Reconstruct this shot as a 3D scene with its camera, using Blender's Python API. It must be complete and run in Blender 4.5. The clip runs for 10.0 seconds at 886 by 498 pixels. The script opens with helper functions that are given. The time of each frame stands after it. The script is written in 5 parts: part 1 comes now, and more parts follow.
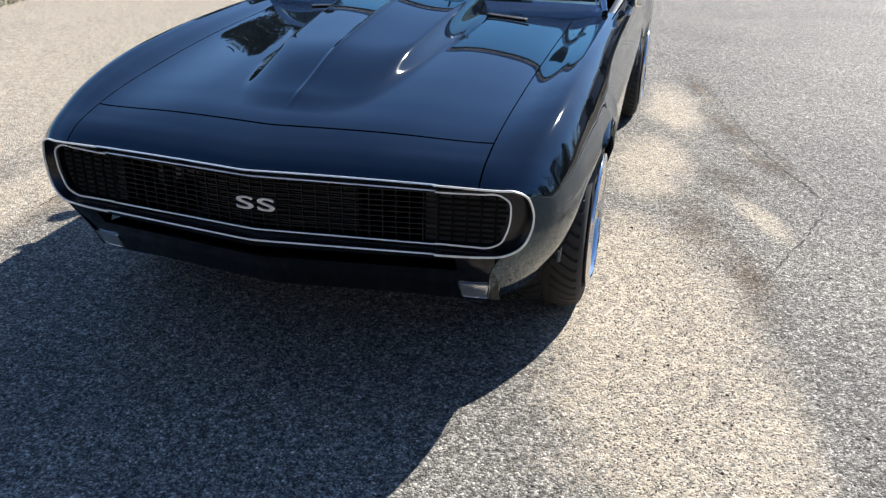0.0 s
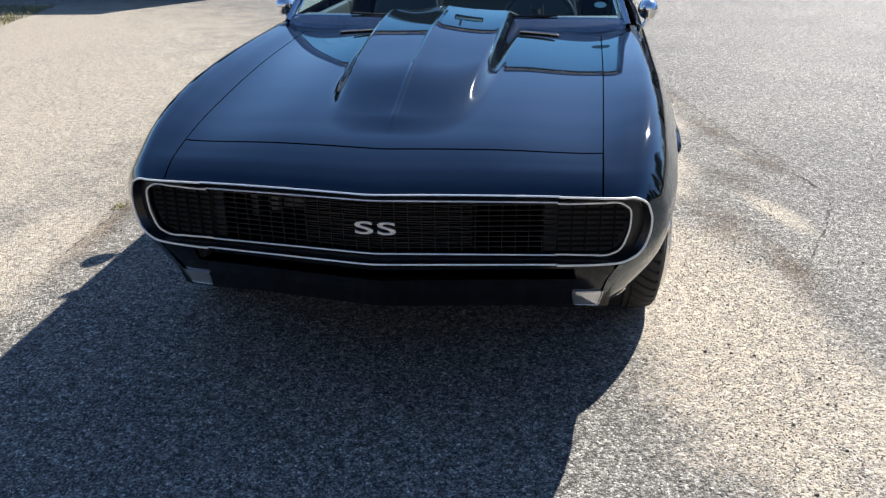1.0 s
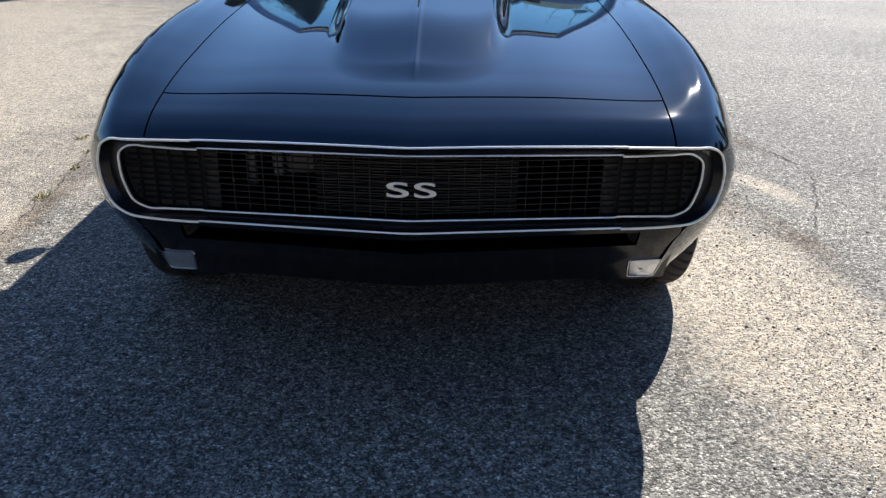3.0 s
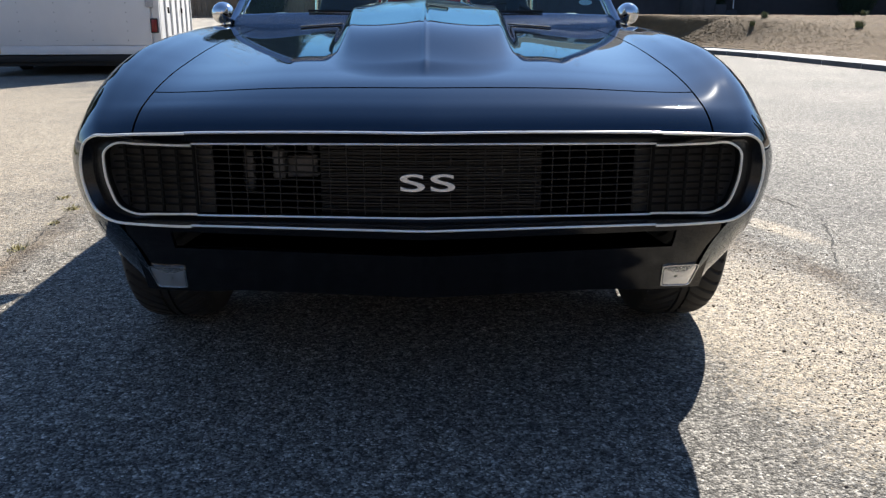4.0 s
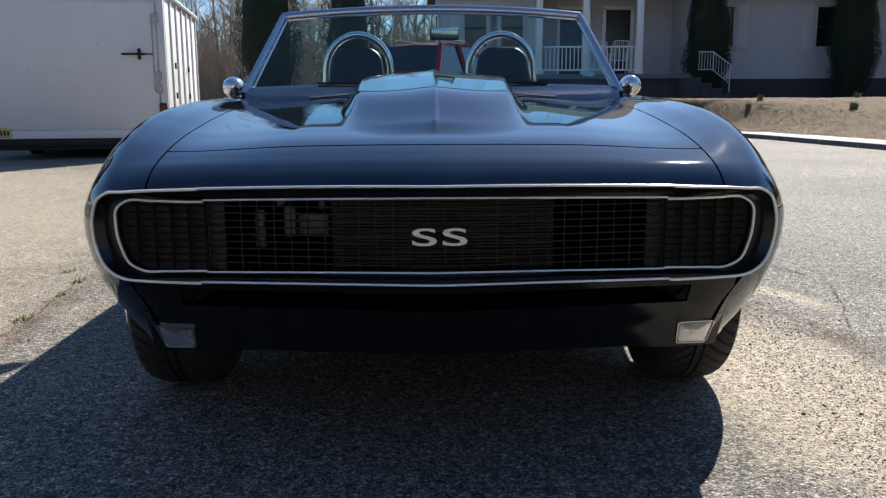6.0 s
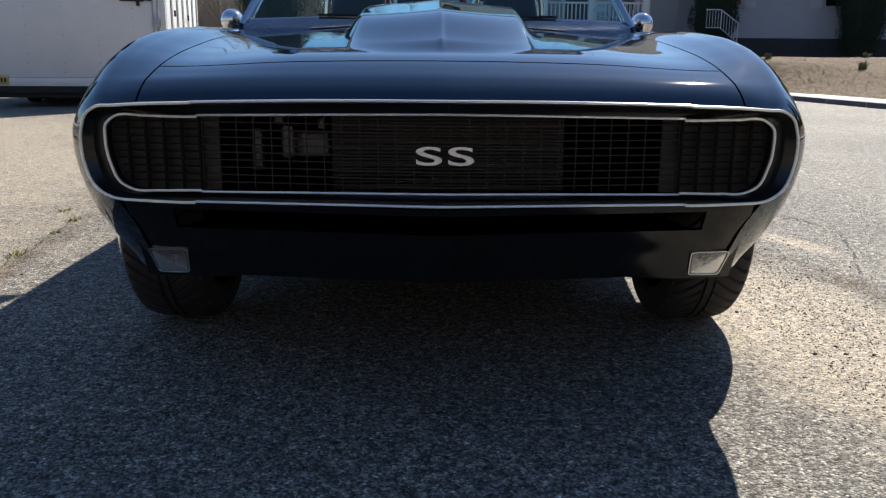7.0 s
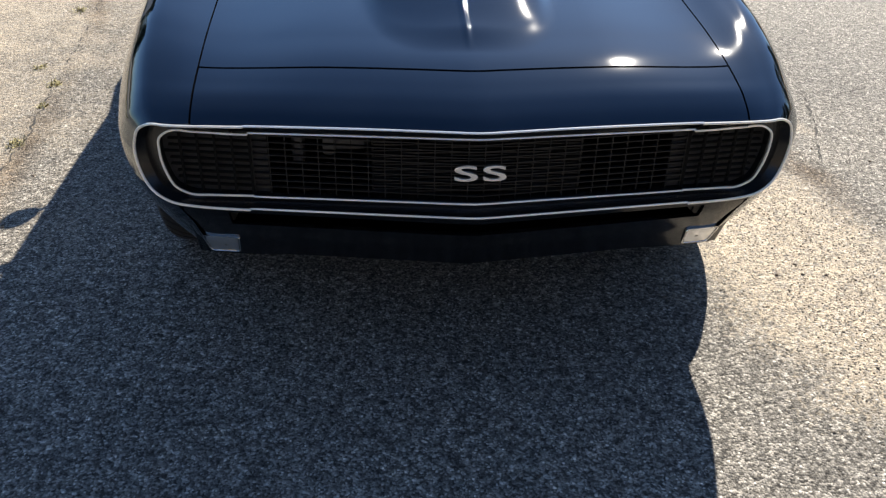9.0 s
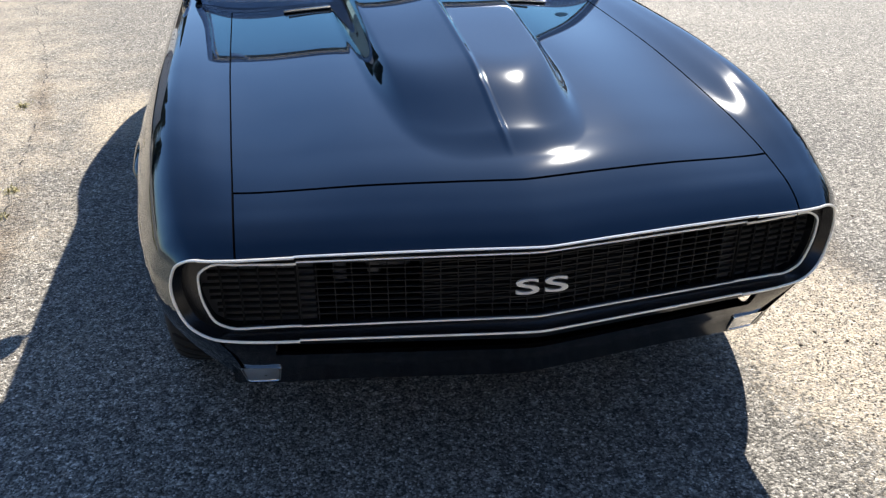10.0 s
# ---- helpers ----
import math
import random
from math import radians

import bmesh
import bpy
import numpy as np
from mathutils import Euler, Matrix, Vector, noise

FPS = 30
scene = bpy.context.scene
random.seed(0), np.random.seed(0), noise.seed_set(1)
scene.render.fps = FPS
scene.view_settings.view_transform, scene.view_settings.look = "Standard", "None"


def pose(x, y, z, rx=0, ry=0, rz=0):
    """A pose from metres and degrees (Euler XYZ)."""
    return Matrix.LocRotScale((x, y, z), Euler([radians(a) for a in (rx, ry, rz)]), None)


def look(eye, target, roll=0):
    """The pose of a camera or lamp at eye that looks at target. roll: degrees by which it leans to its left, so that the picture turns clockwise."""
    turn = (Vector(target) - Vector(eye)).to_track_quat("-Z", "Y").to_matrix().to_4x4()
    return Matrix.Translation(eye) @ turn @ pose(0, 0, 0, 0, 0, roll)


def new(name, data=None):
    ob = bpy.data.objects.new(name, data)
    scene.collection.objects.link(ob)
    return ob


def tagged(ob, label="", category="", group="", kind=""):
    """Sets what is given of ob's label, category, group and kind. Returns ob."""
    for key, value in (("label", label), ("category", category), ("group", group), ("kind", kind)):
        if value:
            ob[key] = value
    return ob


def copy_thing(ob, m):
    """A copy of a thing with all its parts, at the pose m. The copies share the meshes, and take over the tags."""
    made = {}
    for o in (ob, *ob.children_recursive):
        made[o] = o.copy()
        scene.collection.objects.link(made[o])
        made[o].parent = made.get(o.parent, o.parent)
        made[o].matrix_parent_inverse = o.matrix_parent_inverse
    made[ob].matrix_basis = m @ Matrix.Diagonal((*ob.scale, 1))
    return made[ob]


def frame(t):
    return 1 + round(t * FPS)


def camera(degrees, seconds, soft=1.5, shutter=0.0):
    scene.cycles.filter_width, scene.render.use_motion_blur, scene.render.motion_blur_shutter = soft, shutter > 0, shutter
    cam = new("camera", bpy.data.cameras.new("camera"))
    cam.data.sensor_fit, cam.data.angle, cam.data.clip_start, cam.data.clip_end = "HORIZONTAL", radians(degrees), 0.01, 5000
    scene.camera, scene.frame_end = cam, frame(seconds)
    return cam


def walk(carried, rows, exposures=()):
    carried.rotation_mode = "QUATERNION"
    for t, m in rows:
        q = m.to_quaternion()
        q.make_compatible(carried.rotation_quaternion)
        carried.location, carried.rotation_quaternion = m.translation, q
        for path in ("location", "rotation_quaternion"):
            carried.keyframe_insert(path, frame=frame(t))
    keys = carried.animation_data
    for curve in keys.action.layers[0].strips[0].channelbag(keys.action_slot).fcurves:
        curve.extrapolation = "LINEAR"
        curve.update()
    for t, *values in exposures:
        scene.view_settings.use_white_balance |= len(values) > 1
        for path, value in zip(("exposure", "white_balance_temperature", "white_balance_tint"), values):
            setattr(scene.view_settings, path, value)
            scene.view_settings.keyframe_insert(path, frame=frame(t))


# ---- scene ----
cam = camera(56.4, 10.0, soft=1.3)
PATH = [
    (0, (1.048, -1.898, 1.437), (0.592, -0.137, 0.606), 1.4),
    (0.5, (0.757, -1.956, 1.414), (0.425, -0.163, 0.593), 2.4),
    (1, (0.495, -2.05, 1.432), (0.234, -0.228, 0.648), -0.4),
    (1.5, (0.298, -2.109, 1.424), (0.167, -0.271, 0.646), -1.8),
    (2, (0.223, -2.06, 1.376), (0.186, -0.222, 0.589), -0.1),
    (2.5, (0.167, -1.934, 1.298), (0.148, -0.101, 0.499), 0.8),
    (2.7, (0.133, -1.871, 1.267), (0.117, -0.036, 0.472), 0.9),
    (4, (0.009, -1.686, 0.93), (0.043, 0.238, 0.385), 0.1),
    (4.5, (-0.012, -1.684, 0.901), (0.023, 0.265, 0.456), 0.1),
    (5, (-0.015, -1.693, 0.901), (0.013, 0.269, 0.512), -0.2),
    (6.3, (-0.011, -1.673, 0.832), (0.017, 0.296, 0.483), -0.3),
    (6.5, (-0.014, -1.656, 0.802), (0.01, 0.309, 0.429), -0.2),
    (7, (-0.019, -1.623, 0.776), (0.008, 0.327, 0.33), 0.5),
    (7.5, (-0.029, -1.595, 0.822), (0.022, 0.317, 0.236), 1.4),
    (8, (-0.07, -1.606, 1.091), (0.0, 0.223, 0.284), 1.9),
    (8.5, (-0.142, -1.641, 1.298), (-0.043, 0.11, 0.337), 1.4),
    (9, (-0.222, -1.619, 1.367), (-0.067, 0.1, 0.357), 1.5),
    (9.5, (-0.321, -1.51, 1.42), (-0.098, 0.213, 0.431), 1.1),
    (10, (-0.491, -1.436, 1.452), (-0.155, 0.317, 0.55), -0.2),
]
walk(cam, [(t, look(eye, target, roll)) for t, eye, target, roll in PATH],
     exposures=[(0.0, 1.18, 6150, 10), (1.5, 1.23, 6100, 10), (2.7, 1.16, 6100, 10), (4.0, 1.13, 6350, 10), (5.0, 1.01, 6350, 10), (6.5, 0.89, 6500, 10),
                (7.5, 0.93, 6600, 10), (8.0, 1.05, 6800, 10), (8.5, 1.20, 6800, 10), (9.5, 1.33, 6550, 10), (10.0, 1.47, 6450, 10)])

# ---- light ----
SUN_AZ, SUN_EL = 26.1, 36.7
world = bpy.data.worlds.new("sky")
world.use_nodes = True
scene.world = world
_n = world.node_tree.nodes
_sky = _n.new("ShaderNodeTexSky")
_sky.sky_type = "NISHITA"
_sky.sun_disc = False
_sky.sun_elevation, _sky.sun_rotation = radians(SUN_EL), radians(SUN_AZ)
_sky.air_density, _sky.dust_density, _sky.ozone_density, _sky.altitude = 1.0, 0.2, 5.5, 300.0
_n["Background"].inputs["Strength"].default_value = 0.073
world.node_tree.links.new(_sky.outputs[0], _n["Background"].inputs["Color"])

sun = new("sun", bpy.data.lights.new("sun", "SUN"))
sun.data.energy, sun.data.angle, sun.data.color = 5.0, radians(0.53), (1.0, 0.94, 0.85)
_d = Vector((math.sin(radians(SUN_AZ)) * math.cos(radians(SUN_EL)),
             math.cos(radians(SUN_AZ)) * math.cos(radians(SUN_EL)), math.sin(radians(SUN_EL))))
sun.matrix_world = look(_d * 60, (0, 0, 0))

# ---- materials ----
def material(name, color, rough=0.5, metal=0.0, **more):
    """A plain principled material; returns it with its nodes."""
    m = bpy.data.materials.new(name)
    m.use_nodes = True
    b = m.node_tree.nodes["Principled BSDF"]
    b.inputs["Base Color"].default_value = (*color, 1)
    b.inputs["Roughness"].default_value = rough
    b.inputs["Metallic"].default_value = metal
    for key, value in more.items():
        b.inputs[key.replace("_", " ")].default_value = value
    return m


def node(m, kind, **values):
    n = m.node_tree.nodes.new(kind)
    for key, value in values.items():
        if key in n.inputs:
            n.inputs[key].default_value = value
    return n


def wire(m, a, b):
    m.node_tree.links.new(a, b)


def ramp(m, source, stops):
    r = m.node_tree.nodes.new("ShaderNodeValToRGB")
    e = r.color_ramp.elements
    while len(e) < len(stops):
        e.new(0.5)
    for el, (p, c) in zip(e, stops):
        el.position, el.color = p, (*c, 1) if len(c) == 3 else c
    wire(m, source, r.inputs[0])
    return r.outputs[0]


def mixed(m, fac, a, b, kind="MIX"):
    x = m.node_tree.nodes.new("ShaderNodeMix")
    x.data_type, x.blend_type = "RGBA", kind
    for socket, v in ((x.inputs[0], fac), (x.inputs[6], a), (x.inputs[7], b)):
        if hasattr(v, "links"):
            wire(m, v, socket)
        elif isinstance(v, tuple):
            socket.default_value = (*v, 1)
        else:
            socket.default_value = v
    return x.outputs[2]


def maths(m, op, a, b=0.0, clamp=False):
    x = m.node_tree.nodes.new("ShaderNodeMath")
    x.operation, x.use_clamp = op, clamp
    for socket, v in ((x.inputs[0], a), (x.inputs[1], b)):
        if hasattr(v, "links"):
            wire(m, v, socket)
        else:
            socket.default_value = v
    return x.outputs[0]


def noisy(m, scale, detail=4.0, rough=0.55, space="Object", stretch=None):
    t = m.node_tree.nodes.new("ShaderNodeTexCoord")
    n = node(m, "ShaderNodeTexNoise", Scale=scale, Detail=detail, Roughness=rough)
    out = t.outputs[space]
    if stretch:
        k = m.node_tree.nodes.new("ShaderNodeMapping")
        k.inputs["Scale"].default_value = stretch
        wire(m, out, k.inputs[0])
        out = k.outputs[0]
    wire(m, out, n.inputs["Vector"])
    return n.outputs["Fac"]


def bsdf(m):
    return m.node_tree.nodes["Principled BSDF"]


def bumped(m, height, strength=0.3, distance=0.01):
    b = node(m, "ShaderNodeBump", Strength=strength, Distance=distance)
    wire(m, height, b.inputs["Height"])
    wire(m, b.outputs[0], bsdf(m).inputs["Normal"])


def worn(name, color, rough=0.5, metal=0.0, scale=30.0, spread=0.25, bump=0.1, stretch=None, **more):
    """A material with colour and relief varied at two scales."""
    m = material(name, color, rough, metal, **more)
    fine, broad = noisy(m, scale, stretch=stretch), noisy(m, scale * 0.13, stretch=stretch)
    both = maths(m, "ADD", maths(m, "MULTIPLY", fine, 0.5), maths(m, "MULTIPLY", broad, 0.5))
    lo, hi = tuple(c * (1 - spread) for c in color), tuple(min(1, c * (1 + spread)) for c in color)
    wire(m, ramp(m, both, [(0.3, lo), (0.7, hi)]), bsdf(m).inputs["Base Color"])
    if bump:
        bumped(m, fine, bump, 0.004)
    return m


# car paint: black lacquer with a trace of dust and fine swirls in the clear coat
PAINT = material("black_paint", (0.004, 0.005, 0.008), 0.02, 0.0, IOR=1.74, Coat_Weight=0.08, Coat_Roughness=0.07)
bsdf(PAINT).inputs["Specular Tint"].default_value = (0.46, 0.74, 1.0, 1)
_g = noisy(PAINT, 5.0, 3.0)
wire(PAINT, ramp(PAINT, _g, [(0.3, (0.012,) * 3), (0.75, (0.024,) * 3)]), bsdf(PAINT).inputs["Roughness"])
wire(PAINT, ramp(PAINT, _g, [(0.3, (0.003, 0.004, 0.006)), (0.75, (0.006, 0.008, 0.011))]), bsdf(PAINT).inputs["Base Color"])
# near-black without sheen: shade of gaps and underside put into the colour
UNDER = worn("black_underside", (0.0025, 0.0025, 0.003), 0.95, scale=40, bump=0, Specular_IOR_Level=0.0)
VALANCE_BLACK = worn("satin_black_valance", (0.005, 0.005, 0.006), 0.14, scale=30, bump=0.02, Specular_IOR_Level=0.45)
GRILLE_BLACK = worn("satin_black_grille", (0.012, 0.012, 0.013), 0.42, scale=80, Specular_IOR_Level=0.3)
BAND = worn("gloss_black_band", (0.006, 0.006, 0.007), 0.25, scale=60, bump=0.02)
GRID_BLACK = worn("matt_black_grid", (0.006, 0.006, 0.006), 0.7, scale=80, Specular_IOR_Level=0.12)
DOOR_GREY = worn("charcoal_cover", (0.075, 0.075, 0.074), 0.42, scale=90)
FRAME = worn("polished_screen_frame", (0.52, 0.55, 0.60), 0.14, 1.0, scale=40, spread=0.05, bump=0.01)
CHROME = material("chrome", (0.82, 0.83, 0.84), 0.06, 1.0)
BRIGHT = worn("polished_trim", (0.98, 0.97, 0.94), 0.18, 0.5, scale=60, spread=0.03, bump=0.02)
IVORY = worn("cream_trim", (0.98, 0.94, 0.85), 0.24, 0.2, scale=60, spread=0.04, bump=0.02)
SILVER = worn("silver_badge", (0.72, 0.72, 0.72), 0.38, 0.7, scale=90, spread=0.06, bump=0.02)
RUBBER = worn("tyre_rubber", (0.018, 0.018, 0.018), 0.75, scale=50, spread=0.35, bump=0.15)
VINYL = worn("black_vinyl", (0.012, 0.012, 0.013), 0.45, scale=120, bump=0.2)
CARPET = worn("black_carpet", (0.01, 0.01, 0.01), 0.95, scale=200, bump=0.3)
LENS = worn("clear_lamp_lens", (0.80, 0.81, 0.78), 0.14, scale=25, spread=0.1, bump=0.1, Transmission_Weight=0.92, IOR=1.3)
PALE_LENS = worn("lamp_reflector", (0.50, 0.50, 0.48), 0.26, 0.85, scale=40, bump=0.05)
BULB = material("smoked_bulb", (0.06, 0.065, 0.055), 0.12, 0.0)
BEZEL = worn("pale_lamp_bezel", (0.90, 0.90, 0.89), 0.18, 1.0, scale=60, spread=0.05, bump=0.02)
STEEL = worn("dark_steel", (0.10, 0.10, 0.105), 0.45, 0.6, scale=40)
FIN = worn("dark_fin", (0.030, 0.030, 0.031), 0.5, 0.3, scale=60)
GALVANISED = worn("galvanised_steel", (0.42, 0.42, 0.43), 0.45, 0.5, scale=30)
ALUM = worn("cast_aluminium", (0.13, 0.13, 0.135), 0.5, 0.5, scale=50)


def glass(name, tint, rough=0.0):
    m = bpy.data.materials.new(name)
    m.use_nodes = True
    nt = m.node_tree
    nt.nodes.remove(nt.nodes["Principled BSDF"])
    out = nt.nodes["Material Output"]
    g, t, x = nt.nodes.new("ShaderNodeBsdfGlossy"), nt.nodes.new("ShaderNodeBsdfTransparent"), nt.nodes.new("ShaderNodeMixShader")
    f = nt.nodes.new("ShaderNodeFresnel")
    f.inputs["IOR"].default_value = 1.5
    g.inputs["Roughness"].default_value = rough
    t.inputs["Color"].default_value = (*tint, 1)
    nt.links.new(f.outputs[0], x.inputs[0])
    nt.links.new(t.outputs[0], x.inputs[1])
    nt.links.new(g.outputs[0], x.inputs[2])
    nt.links.new(x.outputs[0], out.inputs[0])
    return m


TINTED = glass("tinted_glass", (0.62, 0.88, 0.90))
DARKGLASS = material("dark_window_glass", (0.012, 0.014, 0.016), 0.04, 0.0, Specular_IOR_Level=0.6)


def ground_material():
    m = material("weathered_asphalt", (0.1, 0.1, 0.1), 0.9, Specular_IOR_Level=0.15)
    geo = m.node_tree.nodes.new("ShaderNodeNewGeometry")
    sep = m.node_tree.nodes.new("ShaderNodeSeparateXYZ")
    wire(m, geo.outputs["Position"], sep.inputs[0])

    def tex(scale, detail=4.0, rough=0.6):
        n = node(m, "ShaderNodeTexNoise", Scale=scale, Detail=detail, Roughness=rough)
        wire(m, geo.outputs["Position"], n.inputs["Vector"])
        return n.outputs["Fac"]
    # aggregate: small stones of differing greys
    v = node(m, "ShaderNodeTexVoronoi", Scale=175.0)
    wire(m, geo.outputs["Position"], v.inputs["Vector"])
    v2 = node(m, "ShaderNodeTexVoronoi", Scale=82.0)
    wire(m, geo.outputs["Position"], v2.inputs["Vector"])
    s1 = m.node_tree.nodes.new("ShaderNodeSeparateColor")
    wire(m, v.outputs["Color"], s1.inputs[0])
    s2 = m.node_tree.nodes.new("ShaderNodeSeparateColor")
    wire(m, v2.outputs["Color"], s2.inputs[0])
    stones = ramp(m, s1.outputs[0], [(0.0, (0.065, 0.063, 0.061)), (0.35, (0.150, 0.147, 0.140)), (0.72, (0.285, 0.278, 0.265)), (0.92, (0.39, 0.38, 0.36)), (1.0, (0.58, 0.57, 0.55))])
    big = ramp(m, s2.outputs[1], [(0.0, (0.62,) * 3), (0.6, (1.0,) * 3), (1.0, (1.45,) * 3)])
    base = mixed(m, 0.75, stones, big, "MULTIPLY")
    broad = ramp(m, tex(0.55, 5.0), [(0.3, (0.84, 0.82, 0.79)), (0.7, (1.24, 1.19, 1.10))])
    base = mixed(m, 1.0, base, broad, "MULTIPLY")
    mottle = ramp(m, tex(19.0, 7.0, 0.8), [(0.36, (0.60, 0.59, 0.58)), (0.64, (1.32, 1.30, 1.26))])
    base = mixed(m, 1.0, base, mottle, "MULTIPLY")
    clump = ramp(m, tex(48.0, 3.0, 0.6), [(0.33, (0.61, 0.605, 0.60)), (0.5, (0.97,) * 3), (0.67, (1.43, 1.42, 1.39))])
    base = mixed(m, 1.0, base, clump, "MULTIPLY")
    # pits between the stones
    pit = ramp(m, v.outputs["Distance"], [(0.0, (1, 1, 1)), (0.45, (0.95,) * 3), (0.8, (0.5,) * 3)])
    base = mixed(m, 0.5, base, pit, "MULTIPLY")

    # blown sand: drifts with uneven edges
    def blob(cx, cy, rx, ry, turn, most=1.0):
        mp = m.node_tree.nodes.new("ShaderNodeMapping")
        mp.vector_type = "TEXTURE"
        mp.inputs["Location"].default_value = (cx, cy, 0)
        mp.inputs["Rotation"].default_value = (0, 0, radians(turn))
        mp.inputs["Scale"].default_value = (rx, ry, 1)
        wire(m, geo.outputs["Position"], mp.inputs[0])
        ln = m.node_tree.nodes.new("ShaderNodeVectorMath")
        ln.operation = "LENGTH"
        wire(m, mp.outputs[0], ln.inputs[0])
        return maths(m, "SUBTRACT", most, ln.outputs["Value"], clamp=False)
    sand = None
    for spec in SAND:
        b = blob(*spec)
        sand = b if sand is None else maths(m, "MAXIMUM", sand, b)
    edge = maths(m, "ADD", sand, maths(m, "MULTIPLY", maths(m, "SUBTRACT", tex(3.5, 6.0), 0.5), 1.1))
    edge = maths(m, "ADD", edge, maths(m, "MULTIPLY", maths(m, "SUBTRACT", tex(70.0, 4.0), 0.5), 1.5))
    mask = ramp(m, edge, [(-0.12, (0, 0, 0)), (0.48, (1, 1, 1))])
    mask = mixed(m, 1.0, mask, ramp(m, tex(22.0, 6.0, 0.75), [(0.36, (0.30,) * 3), (0.56, (1.0,) * 3)]), "MULTIPLY")
    grit = ramp(m, tex(520.0, 3.0, 0.8), [(0.30, (0.25, 0.205, 0.15)), (0.46, (0.54, 0.455, 0.34)), (0.68, (0.84, 0.74, 0.59))])
    grit = mixed(m, 1.0, grit, ramp(m, tex(60.0, 4.0, 0.7), [(0.34, (0.62, 0.60, 0.57)), (0.66, (1.22, 1.21, 1.18))]), "MULTIPLY")
    # coarse grains stand out of the sand
    grain = ramp(m, s1.outputs[2], [(0.10, (0, 0, 0)), (0.42, (1, 1, 1))])
    base = mixed(m, maths(m, "MULTIPLY", maths(m, "MULTIPLY", mask, grain), 0.95), base, grit)
    # damp, dark streaks of dirt
    dirt = None
    for spec in DIRT:
        b = blob(*spec)
        dirt = b if dirt is None else maths(m, "MAXIMUM", dirt, b)
    dm = ramp(m, maths(m, "ADD", dirt, maths(m, "MULTIPLY", maths(m, "SUBTRACT", tex(6.0, 6.0), 0.5), 1.5)), [(0.05, (1, 1, 1)), (1.0, (0.52, 0.44, 0.37))])
    base = mixed(m, 1.0, base, dm, "MULTIPLY")
    # loose specks
    v3 = node(m, "ShaderNodeTexVoronoi", Scale=22.0)
    wire(m, geo.outputs["Position"], v3.inputs["Vector"])
    speck = ramp(m, v3.outputs["Distance"], [(0.06, (0.25, 0.22, 0.2)), (0.12, (1, 1, 1))])
    base = mixed(m, 0.55, base, speck, "MULTIPLY")
    v4 = node(m, "ShaderNodeTexVoronoi", Scale=80.0)
    wire(m, geo.outputs["Position"], v4.inputs["Vector"])
    fleck = ramp(m, v4.outputs["Distance"], [(0.16, (0.20, 0.16, 0.13)), (0.30, (1, 1, 1))])
    base = mixed(m, maths(m, "MULTIPLY", mask, 0.7), base, mixed(m, 1.0, base, fleck, "MULTIPLY"))
    base = mixed(m, 1.0, base, ramp(m, s2.outputs[0], [(0.0, (0.82,) * 3), (1.0, (1.0,) * 3)]), "MULTIPLY")
    wire(m, base, bsdf(m).inputs["Base Color"])
    wire(m, ramp(m, s1.outputs[1], [(0.0, (0.50,) * 3), (0.25, (0.78,) * 3), (1, (0.90,) * 3)]), bsdf(m).inputs["Roughness"])
    h = maths(m, "ADD", maths(m, "MULTIPLY", v.outputs["Distance"], -0.6), maths(m, "MULTIPLY", v2.outputs["Distance"], -0.5))
    bumped(m, maths(m, "ADD", h, maths(m, "MULTIPLY", tex(300.0, 2.0), 0.25)), 0.9, 0.0055)
    return m


SAND = [(1.05, 2.60, 0.27, 0.62, 0), (1.58, 1.93, 0.12, 0.46, 22, 0.75), (1.12, 0.75, 0.40, 0.95, 4, 1.15), (1.42, 0.15, 0.22, 0.60, 0), (1.22, 0.20, 0.30, 0.80, 0), (1.0, 1.35, 0.22, 0.55, 0), (1.36, 4.4, 0.07, 0.9, 11, 0.35), (1.60, 2.95, 0.06, 0.45, 20, 0.4),
        (1.15, 3.9, 0.22, 0.8, 8), (-3.6, 3.6, 2.2, 4.6, 8), (-6.0, 6.5, 4.0, 4.0, 0), (-1.80, 0.9, 0.30, 1.3, 4), (-1.35, 3.4, 0.35, 0.6, 0)]
DIRT = [(1.49, 1.25, 0.11, 0.40, 6, 1.05), (1.30, 1.80, 0.24, 0.55, 15, 0.8), (-1.62, 1.5, 0.12, 1.6, 6, 0.8), (-1.95, 3.8, 0.12, 1.3, 12, 0.8), (1.74, 3.0, 0.07, 0.9, 14, 0.7), (1.42, 3.6, 0.09, 0.9, 12, 0.6),
        (1.33, 4.55, 0.13, 0.8, 10, 0.9), (1.50, 3.45, 0.14, 0.6, 12), (1.70, 2.75, 0.13, 0.4, 25), (1.45, 2.45, 0.20, 0.35, 20, 0.9)]
ASPHALT = ground_material()
CONCRETE = worn("pale_concrete", (0.70, 0.68, 0.63), 0.9, scale=14, spread=0.2, bump=0.3)
# darker copy of the concrete: shade on the kerb's front put into its colour
KERB_FACE = worn("shaded_kerb_face", (0.13, 0.125, 0.12), 0.95, scale=10, spread=0.4, bump=0.3)
MULCH = worn("brown_mulch", (0.13, 0.082, 0.034), 0.95, scale=30, spread=0.45, bump=0.0)
SIDING = worn("grey_vinyl_siding", (0.52, 0.52, 0.55), 0.6, scale=4, spread=0.06, bump=0.05)
FOUNDATION = worn("dark_foundation", (0.055, 0.055, 0.06), 0.9, scale=8, bump=0.3)
WHITE = worn("white_paint", (0.78, 0.78, 0.77), 0.5, scale=6, spread=0.05, bump=0.03)
